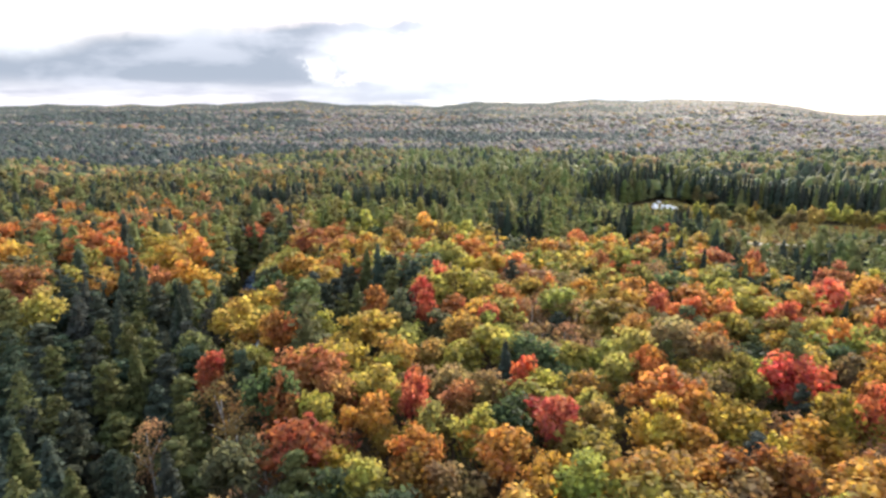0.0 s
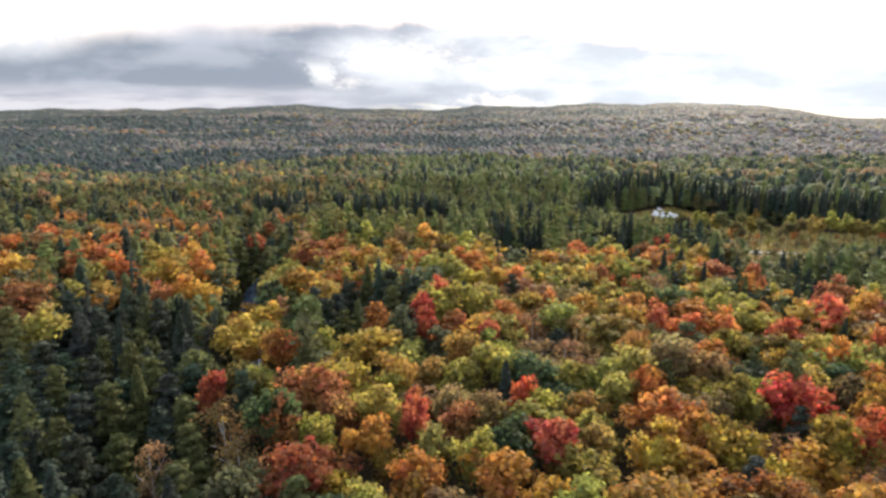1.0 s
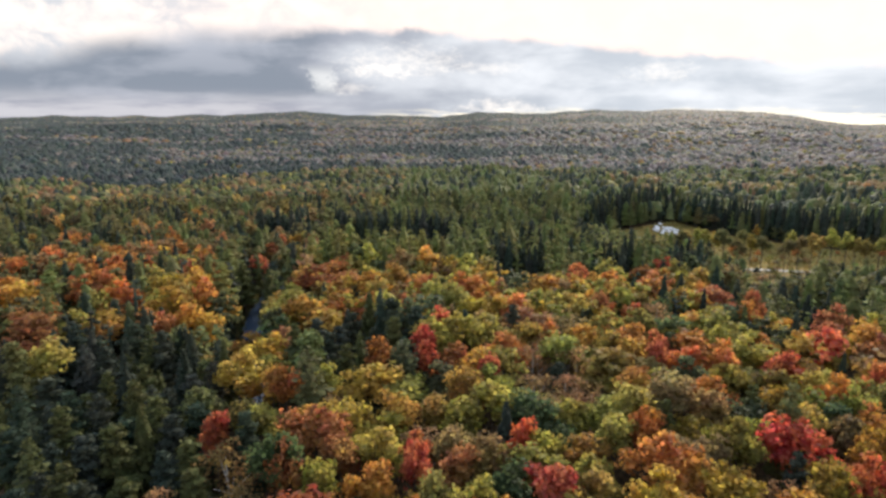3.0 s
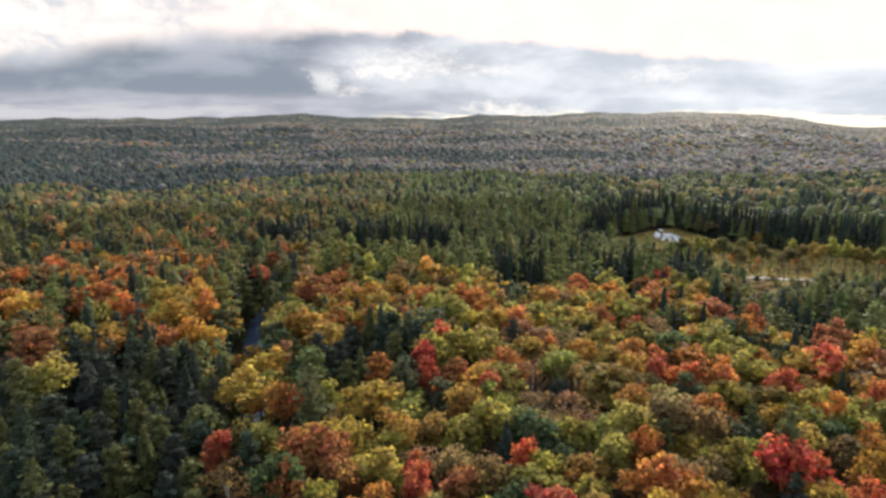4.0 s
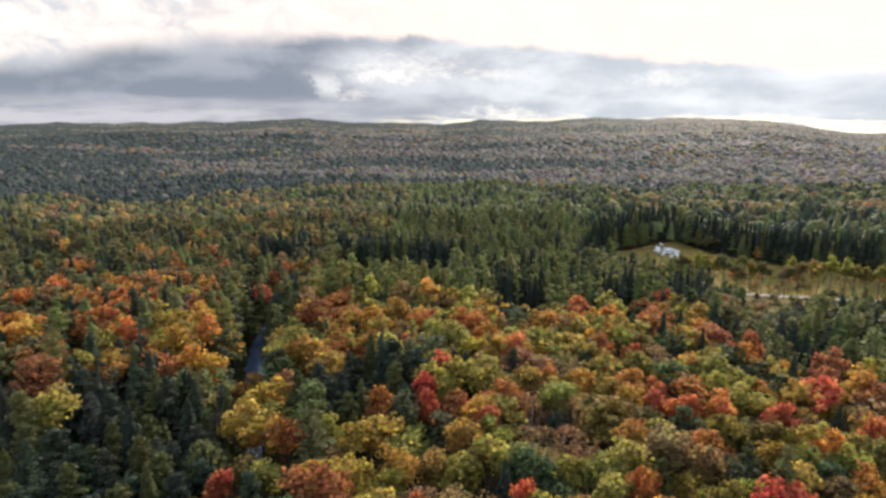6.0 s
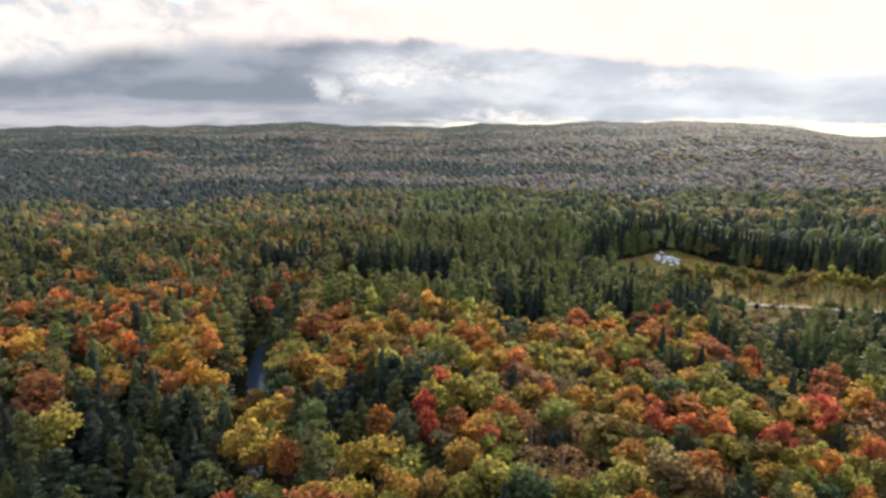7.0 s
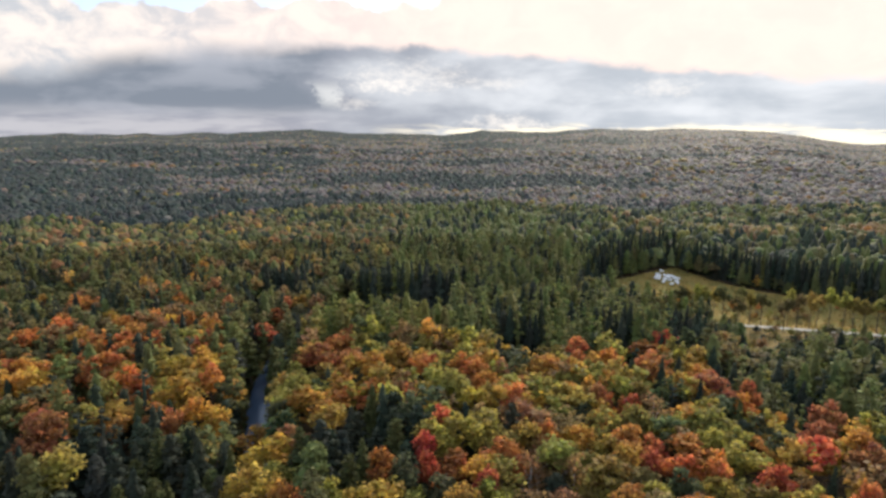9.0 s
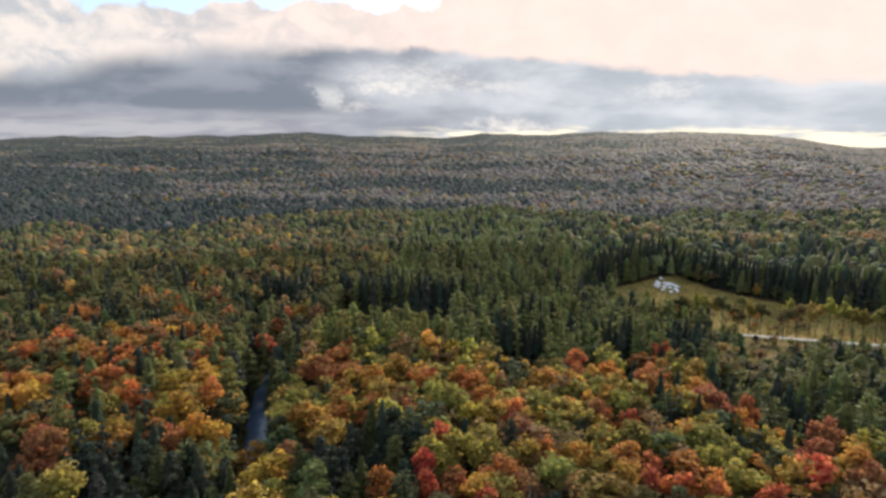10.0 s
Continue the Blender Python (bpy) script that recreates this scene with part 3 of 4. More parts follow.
# leaf colours; those of the far woods are greyed to stand in for haze
TINT = {
    "red": (0.39, 0.105, 0.052), "orange": (0.41, 0.165, 0.05), "gold": (0.39, 0.225, 0.05), "lime": (0.275, 0.225, 0.055),
    "tan": (0.26, 0.158, 0.07), "russet": (0.32, 0.125, 0.05), "dark": (0.08, 0.095, 0.042), "spruce": (0.052, 0.062, 0.042), "pine": (0.150, 0.155, 0.054),
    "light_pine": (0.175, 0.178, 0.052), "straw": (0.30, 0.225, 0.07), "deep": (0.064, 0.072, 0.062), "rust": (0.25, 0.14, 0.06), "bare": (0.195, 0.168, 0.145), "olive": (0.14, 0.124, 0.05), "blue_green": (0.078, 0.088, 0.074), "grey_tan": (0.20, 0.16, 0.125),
}
LABEL = {
    "red": "maple tree in full bright red autumn leaf", "orange": "maple tree in orange autumn leaf among other trees",
    "gold": "golden-yellow autumn broad-leaved tree in the woods", "lime": "broad-leaved tree turning from green to yellow",
    "tan": "tan-brown broad-leaved tree with thinning autumn leaves", "russet": "russet-brown broad-leaved tree with a wide crown",
    "dark": "dark green broad-leaved tree with a round crown", "spruce": "tall dark green spruce with drooping boughs", "straw": "slender straw-yellow broad-leaved tree", "light_pine": "young light green pine", "olive": "slender olive-green broad-leaved tree", "pine": "tall light green pine with layered feathery boughs",
}
CONIFER = ("spruce", "pine", "light_pine")
CATEGORY = {"light_pine": "pine tree", "spruce": "spruce tree", "pine": "pine tree"}
NAME = {"spruce": "spruce_tree", "pine": "pine_tree", "light_pine": "pine_tree", "red": "maple_tree", "orange": "maple_tree", "russet": "maple_tree", "gold": "birch_tree"}

CROWNS = [crown(rng, 21, 1050, 0.39, rng.uniform(3.3, 4.7), point=rng.uniform(0.05, 0.4)) for _ in range(9)]
PLAINER = [crown(rng, 20, 800, 0.42, rng.uniform(3.3, 4.9), point=rng.uniform(0.05, 0.4), fine=False) for _ in range(6)]
THIN = [crown(rng, 16, 800, 0.24, 5.6, sphere=False) for _ in range(2)]
TRUNKS = [broad_trunk(rng) for _ in range(3)]
SPRUCES = [join([conifer(rng, 20, 9, True, wide=3.1, power=0.72, ragged=0.35), skirts(rng, 12, 14, 2.5)]) for _ in range(5)]
PINES = [plume(rng, 22, 900, 0.36, rng.uniform(3.0, 3.5)) for _ in range(5)] + [conifer(rng, 13, 8, True, 3.3, 21.0, 3.5, 0.12, 0.55, 0.42)]


def first_tree(name, top, material, trunk, bark):
    """A tree of its own: an Empty at its foot with trunk and crown."""
    base = new(name)
    link("trunk", *trunk, bark, base, soft=True)
    link("crown", *top, material, base)
    return base


PATTERN = {"broad": [first_tree("deciduous_tree", c, LEAF, TRUNKS[k % 3], BARK) for k, c in enumerate(CROWNS)],
           "broad_off": [first_tree("deciduous_tree", c, LEAF, TRUNKS[k % 3], BARK) for k, c in enumerate(PLAINER)],
           "thin": [first_tree("deciduous_tree", c, LEAF, TRUNKS[k], BIRCH_BARK) for k, c in enumerate(THIN)],
           "spruce": [first_tree("spruce_tree", c, NEEDLE, straight_trunk(), BARK) for c in SPRUCES],
           "bush": [first_tree("deciduous_tree", crown(rng, 9, 170, 0.75, 7.5, point=0.3, fine=False), LEAF, TRUNKS[0], BARK) for _ in range(4)],
           "pine": [first_tree("pine_tree", c, NEEDLE, straight_trunk(19.5), BARK) for c in PINES]}
USED = set()
STAND = []  # x, y, radius of every tree that stands by itself


def tree(kind, x, y, r, tall=None):
    """One tree of its own at a place, r metres in radius."""
    form = ("pine" if kind != "spruce" or rng.random() < 0.8 else "spruce") if kind in CONIFER else "bush" if tall and tall < 10.4 else "thin" if kind == "tan" and rng.random() < 0.4 else "broad" if math.hypot(x, y) < 112 else "broad_off"
    k = int(rng.integers(0, len(PATTERN[form])))
    wide, full = {"bush": (4.0, 18.6), "broad": (4.0, 18.6), "broad_off": (4.0, 18.6), "thin": (4.0, 18.6), "spruce": (3.1, 19.9), "pine": (3.0, 21.4)}[form]
    tall = tall or {"broad": 18.3, "broad_off": 18.3, "thin": 18.0, "spruce": 19.0, "pine": 22.0 if kind != "spruce" else 18.5}[form] * (rng.uniform(0.84, 1.10) if kind in ("lime", "gold", "tan", "dark") else rng.uniform(0.93, 1.08))
    m = Matrix.LocRotScale((x, y, float(height(x, y))), Euler((0, 0, rng.uniform(0, 6.28))), (r / wide, r / wide, tall / full))
    first = PATTERN[form][k]
    if (form, k) in USED:
        ob = copy_thing(first, Matrix.Identity(4))
    else:
        ob = first
        USED.add((form, k))
    ob.matrix_basis = m
    ob.name = NAME.get(kind, "deciduous_tree")
    c = np.array(TINT[kind]) * (rng.uniform(0.5, 0.68) if kind in ("lime", "gold", "tan", "orange") and rng.random() < 0.14 else rng.uniform(0.78, 1.22)) * (1 + rng.uniform(-0.12, 0.12, 3))
    if kind == "spruce" and rng.random() < 0.4:
        c = np.array(TINT["pine"]) * rng.uniform(0.55, 0.8)
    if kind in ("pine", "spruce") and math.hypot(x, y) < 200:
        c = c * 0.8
    # beyond 150 m the reds are muted for distance
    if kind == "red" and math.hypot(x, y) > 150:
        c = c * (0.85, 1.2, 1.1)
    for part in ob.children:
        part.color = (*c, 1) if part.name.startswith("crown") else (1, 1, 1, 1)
    STAND.append((x, y, r))
    return tagged(ob, LABEL[kind], CATEGORY.get(kind, "deciduous tree"), "trees of the near woods")


def crowded(x, y, r, slack):
    s = np.array(STAND)
    return bool((np.hypot(s[:, 0] - x, s[:, 1] - y) < slack * (s[:, 2] + r)).any())


SPRUCE = [
    (-47, 58, 2.8), (-36, 60, 2.3), (-47, 64, 3.4), (-53, 67, 3.6), (-48, 70, 3.6), (-44, 73, 4.0), (50, 76,
    2.9), (-56, 76, 3.4), (-62, 79, 4.1), (-52, 81, 3.5), (-42, 81, 2.8), (-55, 81, 4.0), (-52, 89, 3.7),
    (-32, 89, 2.5), (51, 90, 2.6), (-45, 91, 3.6), (-50, 96, 3.3), (-43, 96, 3.2), (-63, 101, 4.2), (-68, 101,
    3.1), (-76, 107, 3.9), (-82, 108, 4.7), (-59, 109, 3.7), (78, 110, 4.0), (-51, 114, 3.1), (-20, 117, 3.0),
    (-28, 119, 3.4), (-11, 120, 3.1), (-16, 122, 3.1), (-25, 124, 3.4), (-56, 126, 3.7), (-84, 130, 4.8),
]
SPRUCE_2 = [
    (-71, 131, 4.7), (102, 132, 3.6), (68, 132, 3.9), (-11, 132, 3.3), (-21, 135, 3.4), (-25, 135, 3.4), (-6,
    138, 3.4), (76, 140, 3.5), (-21, 147, 3.9), (-13, 147, 3.6), (94, 161, 4.3), (107, 173, 4.7), (0, 178,
    4.1),
]
TAN = [
    (44, 64, 2.3), (33, 68, 4.9), (-24, 72, 2.9), (-39, 73, 3.5), (12, 73, 3.2), (-28, 75, 5.1), (8, 84, 4.3),
    (67, 89, 3.7), (2, 120, 5.9), (23, 131, 4.3), (32, 149, 7.1), (57, 150, 7.4), (54, 163, 5.3),
]
ORANGE = [
    (38, 61, 4.0), (-40, 63, 2.2), (-3, 68, 3.2), (3, 74, 2.2), (29, 77, 4.8), (-23, 84, 3.7), (33, 87, 3.6),
    (74, 93, 3.3), (-9, 100, 2.8), (28, 100, 4.0), (72, 101, 4.0), (-29, 103, 3.5), (82, 105, 3.0), (-89, 116,
    6.2), (-37, 117, 6.1), (45, 120, 4.2), (13, 120, 6.0), (59, 128, 6.0), (97, 132, 4.4), (64, 132, 3.2),
    (20, 148, 4.7), (76, 151, 4.3), (83, 153, 3.7), (20, 157, 4.1), (-90, 163, 5.6), (13, 166, 3.9), (-128,
    168, 8.9), (-104, 173, 6.1), (66, 179, 7.7), (6, 181, 5.1), (-27, 182, 3.9), (32, 182, 7.5),
]
ORANGE_2 = [
    (-104, 184, 5.1), (-6, 185, 4.7), (57, 190, 5.0), (-100, 197, 4.6), (-146, 221, 4.1),
]
RED = [
    (58, 70, 3.6), (18, 77, 4.5), (-4, 80, 2.4), (54, 84, 5.1), (12, 85, 2.3), (-37, 89, 2.5), (69, 114, 5.0),
    (-3, 118, 3.3), (96, 122, 4.2), (47, 123, 2.8), (-95, 131, 5.8), (-67, 137, 3.2), (94, 138, 5.1), (-1,
    138, 2.9), (-107, 140, 4.5), (82, 147, 3.6), (61, 148, 3.5), (44, 155, 2.7), (-10, 157, 2.6), (82, 168,
    5.7), (-19, 185, 3.9), (45, 188, 4.1), (69, 188, 6.0), (-82, 201, 3.5), (-70, 227, 3.8),
]
LIME = [
    (-9, 62, 2.5), (-18, 65, 2.8), (-32, 73, 2.1), (-1, 74, 2.6), (53, 75, 2.6), (21, 76, 3.2), (-36, 76,
    2.0), (35, 76, 3.8), (62, 78, 3.8), (46, 85, 3.3), (-10, 85, 5.0), (17, 87, 3.3), (26, 88, 3.1), (-31, 94,
    3.0), (3, 94, 3.2), (74, 99, 2.8), (-2, 102, 4.2), (35, 102, 4.1), (43, 103, 4.0), (69, 105, 4.1), (-85,
    120, 5.8), (40, 122, 3.5), (36, 123, 7.6), (-5, 124, 3.4), (68, 126, 5.3), (79, 129, 6.3), (11, 131, 6.7),
    (-1, 132, 5.0), (47, 133, 5.2), (107, 140, 2.5), (10, 142, 5.3), (69, 144, 5.8),
]
LIME_2 = [
    (57, 144, 4.8), (-45, 159, 4.3), (56, 160, 4.3), (3, 161, 5.0), (-44, 167, 4.0), (53, 172, 4.6), (51, 179,
    4.7), (-89, 200, 6.5),
]
GOLD = [
    (13, 63, 3.1), (-26, 66, 3.1), (51, 70, 4.3), (28, 70, 4.1), (42, 72, 3.8), (-9, 74, 3.4), (51, 103, 3.8),
    (5, 106, 3.5), (-14, 106, 5.4), (-42, 113, 3.9), (-40, 130, 5.8), (-83, 141, 5.9), (-59, 143, 3.4), (-30,
    144, 7.0), (-72, 152, 5.2), (9, 156, 4.9), (-69, 158, 5.3), (-117, 162, 5.0), (-80, 163, 5.5), (83, 163,
    6.5), (-21, 169, 7.9), (71, 172, 4.0), (-77, 174, 5.8), (16, 175, 5.4), (-74, 178, 3.9), (80, 183, 5.2),
    (-14, 187, 4.7),
]
DARK = [
    (4, 70, 4.3), (-22, 74, 2.5), (28, 130, 4.3),
]
PINE = [
    (54, 85, 2.3), (-25, 105, 4.4), (-103, 150, 6.9), (123, 161, 6.5), (129, 183, 7.7), (-76,
    212, 5.6),
]
RUSSET = [
    (2, 81, 2.6), (-19, 94, 5.4), (-94, 158, 8.8), (87, 163, 3.2), (-38, 168, 7.9), (-38, 201, 5.1),
]

tagged(tree("light_pine", -67, 177, 5.0, 24.0), "tall dark green pine standing over the river bank", "pine tree", "trees of the near woods")
# the trees that stand out most, then the rest that can be told apart
CLEAR_RED = [
    (71, 116, 4.0), (56, 85, 4.3), (16, 76, 3.6), (13, 87, 1.8), (49, 129, 3.1), (100, 145, 3.9), (59, 73,
    3.1), (9, 114, 1.8), (88, 160, 1.9), (48, 206, 3.6), (-101, 139, 5.0), (-68, 138, 2.7), (-38, 91, 2.2),
    (-4, 126, 2.3), (-4, 85, 2.0), (85, 108, 2.2),
]
CLEAR_ORANGE = [
    (99, 132, 2.9), (61, 120, 3.5), (54, 122, 4.0), (38, 110, 2.7), (34, 90, 3.0), (34, 79, 4.6), (74, 103,
    3.2), (-107, 188, 4.8), (-87, 159, 5.6), (-30, 106, 2.4), (-12, 117, 4.0), (-10, 76,
    2.9), (73, 202, 5.9), (10, 174, 4.4), (-128, 172, 4.0),
]
CLEAR_GOLD = [
    (-79, 168, 7.3), (-64, 146, 4.4), (-87, 146, 6.1), (-47, 142, 5.4), (-40, 112, 4.5), (-35, 112, 3.9),
    (-35, 152, 6.6), (-8, 98, 3.4), (-14, 108, 5.1), (-5, 73, 2.8), (65, 81, 2.6), (54, 72, 3.3), (33, 72,
    5.0), (29, 72, 3.1), (-22, 179, 6.0), (-15, 189, 5.5),
]
CLEAR_LIME = [
    (35, 100, 3.9), (36, 118, 6.6), (16, 88, 2.7), (29, 90, 3.4), (23, 80, 3.0), (50, 143, 4.2), (61, 144,
    3.8), (85, 134, 6.1), (72, 108, 3.5), (64, 132, 4.0), (87, 193, 4.5), (80, 107, 3.3), (7, 100, 5.1),
    (60, 199, 4.3), (39, 198, 7.0), (-10, 86, 4.1), 
]
CLEAR_LIME_TOO = [
    (-84, 119, 4.8), (5, 135, 5.1), (13, 117, 4.0), (23, 98, 4.0), (51, 89, 3.2), (-1, 100, 3.7), (-18, 78,
    2.5), (5, 73, 3.4),
]
CLEAR_TAN = [
    (32, 141, 7.9), (19, 108, 5.5), (8, 83, 3.9), (20, 146, 5.8), (43, 103, 4.4), (28, 103, 4.4), (49, 100,
    3.7), (30, 121, 4.7), (2, 86, 3.2), (-28, 75, 2.9), (-40, 74, 2.7),
]
CLEAR_RUSSET = [
    (-21, 90, 4.3), (-16, 85, 2.7), (-40, 186, 7.3), (-31, 186, 4.7), (-24, 80, 2.9),
]
CLEAR_DARK = [
    (78, 156, 4.6), (10, 76, 3.9), (-9, 115, 4.2), (-25, 80, 2.5),
]
CLEAR_SPRUCE = [
    (-29, 132, 3.4), (-23, 140, 3.6), (-18, 124, 3.5), (-24, 116, 3.1), (-12, 139, 3.6), (-19, 151, 3.9),
    (-23, 127, 3.3), (74, 161, 2.2), (79, 148, 2.4), (83, 115, 2.3), (52, 78, 2.2), (38, 93, 2.5), (57, 101,
    2.5), (-63, 111, 3.4), (-66, 128, 3.3), (-52, 113, 3.4), (-50, 101, 2.9), (-64, 92, 3.2), (-76, 99,
    3.4), (-61, 98, 3.2),
]
CLEAR_SPRUCE_TOO = [
    (-52, 86, 3.2), (-40, 85, 3.0), (-62, 81, 3.2), (-75, 118, 3.3), (-45, 110, 2.9), (-50, 91, 3.0), (-68,
    86, 3.2), (-55, 78, 3.3),
]
CLEAR_PINE = [
    (-27, 115, 4.4), (58, 91, 2.7), (112, 148, 2.7), (-114, 168, 4.3), (-86, 113, 3.9),
]
for kind, spots in (("red", CLEAR_RED), ("orange", CLEAR_ORANGE), ("gold", CLEAR_GOLD), ("lime", CLEAR_LIME), ("lime", CLEAR_LIME_TOO), ("tan", CLEAR_TAN), ("russet", CLEAR_RUSSET), ("dark", CLEAR_DARK), ("spruce", CLEAR_SPRUCE), ("spruce", CLEAR_SPRUCE_TOO), ("pine", CLEAR_PINE)):
    for x, y, r in spots:
        tree(kind, x, y, min(max(1.08 * r, 2.4 if kind == "red" else 3.3), 7.0) if kind not in CONIFER else min(1.05 * r, 4.6))

for kind, spots in (("red", RED), ("orange", ORANGE), ("orange", ORANGE_2), ("gold", GOLD), ("lime", LIME), ("lime", LIME_2), ("tan", TAN),
                    ("russet", RUSSET), ("dark", DARK), ("spruce", SPRUCE), ("spruce", SPRUCE_2), ("spruce", [(-58.5, 196, 3.6), (-69.5, 203, 3.6), (-59.5, 206, 3.8), (-71, 193, 3.4)]), ("pine", PINE), ("pine", [(-22, 246, 3.0), (12, 233, 3.2), (4, 217, 3.0), (20, 228, 3.0), (-75, 205, 4.0)]),
                    ("gold", [(-137, 330, 4.5), (-132, 308, 4.5), (-124, 308, 4.5), (-131, 287, 4.2), (-128, 270, 4.2), (-128, 222, 4.2), (-127, 202, 4.4), (-59, 210, 4.0)]),
                    ("red", [(-70, 257, 3.4), (-80, 199, 3.6), (-94, 252, 3.0)]), ("russet", [(-69, 240, 3.4)]),
                    ("orange", [(-100, 223, 4.0), (-104, 197, 4.4), (-112, 205, 4.4), (-120, 215, 4.2), (-145, 215, 4.4), (-150, 205, 4.6)]),
                    ("lime", [(-71, 204, 3.8), (-99, 352, 4.4), (-66, 278, 4.2)])):
    for x, y, r in spots:
        if not crowded(x, y, r, 0.62) and not (y < 82 and x < -0.18 * y and kind in ("lime", "gold", "orange")):
            tree(kind, x, y, min(max(0.95 * r, 2.4) if kind == "red" else max(1.12 * r, 3.3), 6.4) if kind not in CONIFER else min(1.1 * r, 4.9 if kind == "pine" else 4.0))


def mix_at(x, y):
    """What grows at a place: kinds and their shares, with paler far kinds to the right for haze."""
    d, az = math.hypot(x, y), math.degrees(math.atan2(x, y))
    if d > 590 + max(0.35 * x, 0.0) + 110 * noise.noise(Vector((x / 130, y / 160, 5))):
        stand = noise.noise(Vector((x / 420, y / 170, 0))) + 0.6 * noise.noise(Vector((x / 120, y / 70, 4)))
        # paler trees towards the sun's side put the haze into the colour
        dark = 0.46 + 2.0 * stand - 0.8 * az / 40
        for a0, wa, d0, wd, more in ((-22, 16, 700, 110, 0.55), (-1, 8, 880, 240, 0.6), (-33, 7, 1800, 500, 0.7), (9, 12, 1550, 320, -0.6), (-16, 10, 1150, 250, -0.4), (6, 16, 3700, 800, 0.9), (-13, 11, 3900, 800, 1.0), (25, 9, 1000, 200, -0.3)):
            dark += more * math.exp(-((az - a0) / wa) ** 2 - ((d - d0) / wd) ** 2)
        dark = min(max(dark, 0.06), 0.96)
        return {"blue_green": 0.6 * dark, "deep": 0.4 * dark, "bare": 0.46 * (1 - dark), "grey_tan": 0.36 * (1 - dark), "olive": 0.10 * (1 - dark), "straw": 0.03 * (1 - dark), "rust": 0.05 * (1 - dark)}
    if y < 212 and x > -40 - 0.08 * (y - 60) and not (x > 88 and y > 150):
        if -34 < x < -4 and 112 < y < 150:
            return {"spruce": 0.75, "dark": 0.25}
        if y < 95 and x < -0.2 * y:
            return {"dark": 0.36, "spruce": 0.36, "tan": 0.2, "russet": 0.05, "orange": 0.03}
        if x > 62 and y > 135:
            return {"lime": 0.25, "spruce": 0.3, "gold": 0.13, "orange": 0.1, "red": 0.04, "dark": 0.18}
        return {"lime": 0.42, "gold": 0.24, "tan": 0.14, "orange": 0.05, "red": 0.01, "dark": 0.09, "russet": 0.02, "spruce": 0.03}
    if y < 138 and x < 0:
        return {"spruce": 0.93, "olive": 0.05, "tan": 0.02}
    if x < -60 and y < 195:
        return {"orange": 0.1, "gold": 0.15, "russet": 0.09, "spruce": 0.24, "lime": 0.14, "pine": 0.16, "olive": 0.12}
    if -52 < x < -4 and 204 < y < 250:
        return {"light_pine": 0.85, "pine": 0.15}
    if -4 <= x < 20 and 200 < y < 240 or 40 < x < 63 and 200 < y < 240 or 78 < x < 89 and 200 < y < 240:
        return {"light_pine": 0.4, "pine": 0.6}
    if 84 < x < 128 and 190 < y < 240:
        return {"olive": 0.4, "straw": 0.2, "pine": 0.2, "spruce": 0.2}
    if -160 < x < -88 and 188 < y < 228:
        return {"orange": 0.1, "tan": 0.14, "gold": 0.11, "olive": 0.33, "spruce": 0.16, "pine": 0.16}
    if x < -45 and y < 300:
        return {"spruce": 0.30, "pine": 0.26, "olive": 0.32, "gold": 0.03, "orange": 0.02, "tan": 0.07}
    patch = noise.noise(Vector((x / 45, y / 45, 7)))
    if x < -30 and 320 < y:
        warm = min(max(0.12 + 0.7 * patch + (0.15 if x < -150 and y > 380 else 0.0), 0.03), 0.6)
        return {"tan": 0.5 * warm, "rust": 0.25 * warm, "straw": 0.18 * warm, "gold": 0.07 * warm, "olive": 0.4 * (1 - warm), "spruce": 0.34 * (1 - warm), "pine": 0.26 * (1 - warm)}
    if x < 95:
        return {"pine": 0.78, "spruce": 0.2, "olive": 0.02} if x > -50 else {"spruce": 0.36, "pine": 0.3, "olive": 0.28, "gold": 0.01, "tan": 0.05}
    if math.hypot((x - 340) / 1.6, y - 476) < 22:
        return {"rust": 0.4, "orange": 0.1, "tan": 0.2, "olive": 0.3}
    if y > 330:
        warm = min(max(0.1 + 0.8 * patch, 0.0), 0.6) if y > 440 else 0.0
        return {"spruce": 0.5 * (1 - warm), "pine": 0.38 * (1 - warm), "olive": 0.12 * (1 - warm) + 0.4 * warm, "straw": 0.25 * warm, "tan": 0.35 * warm}
    # right-hand woods: lighter kinds make up for the haze over them
    return {"spruce": 0.25, "pine": 0.4, "light_pine": 0.2, "olive": 0.15}


def pick(share, rng):
    kinds, p = list(share), np.array(list(share.values()))
    return kinds[int(rng.choice(len(kinds), p=p / p.sum()))]


def in_view(x, y, margin=6.0):
    return abs(x) < 0.76 * y + margin


def open_ground(x, y):
    """Where no tall tree stands: wet hollows, the river, the meadow, the lane and the brush before it."""
    hollow = any(x0 < x < x1 and y0 < y < y1 for x0, x1, y0, y1 in ((20, 40, 198, 229), (63, 79, 198, 227), (89, 103, 200, 226), (-52, 4, 248, 302), (-92, -69, 280, 303)))
    lane = float(np.interp(x, [p[0] for p in LANE], [p[1] for p in LANE]))
    verge = x > 0.465 * y and x > 110 and lane - 34 < y < lane + 4.5
    return hollow or verge or river_gap(x, y) < (5.6 if 138 < y < 196 else 3.6) or meadow(x, y) > 0.45


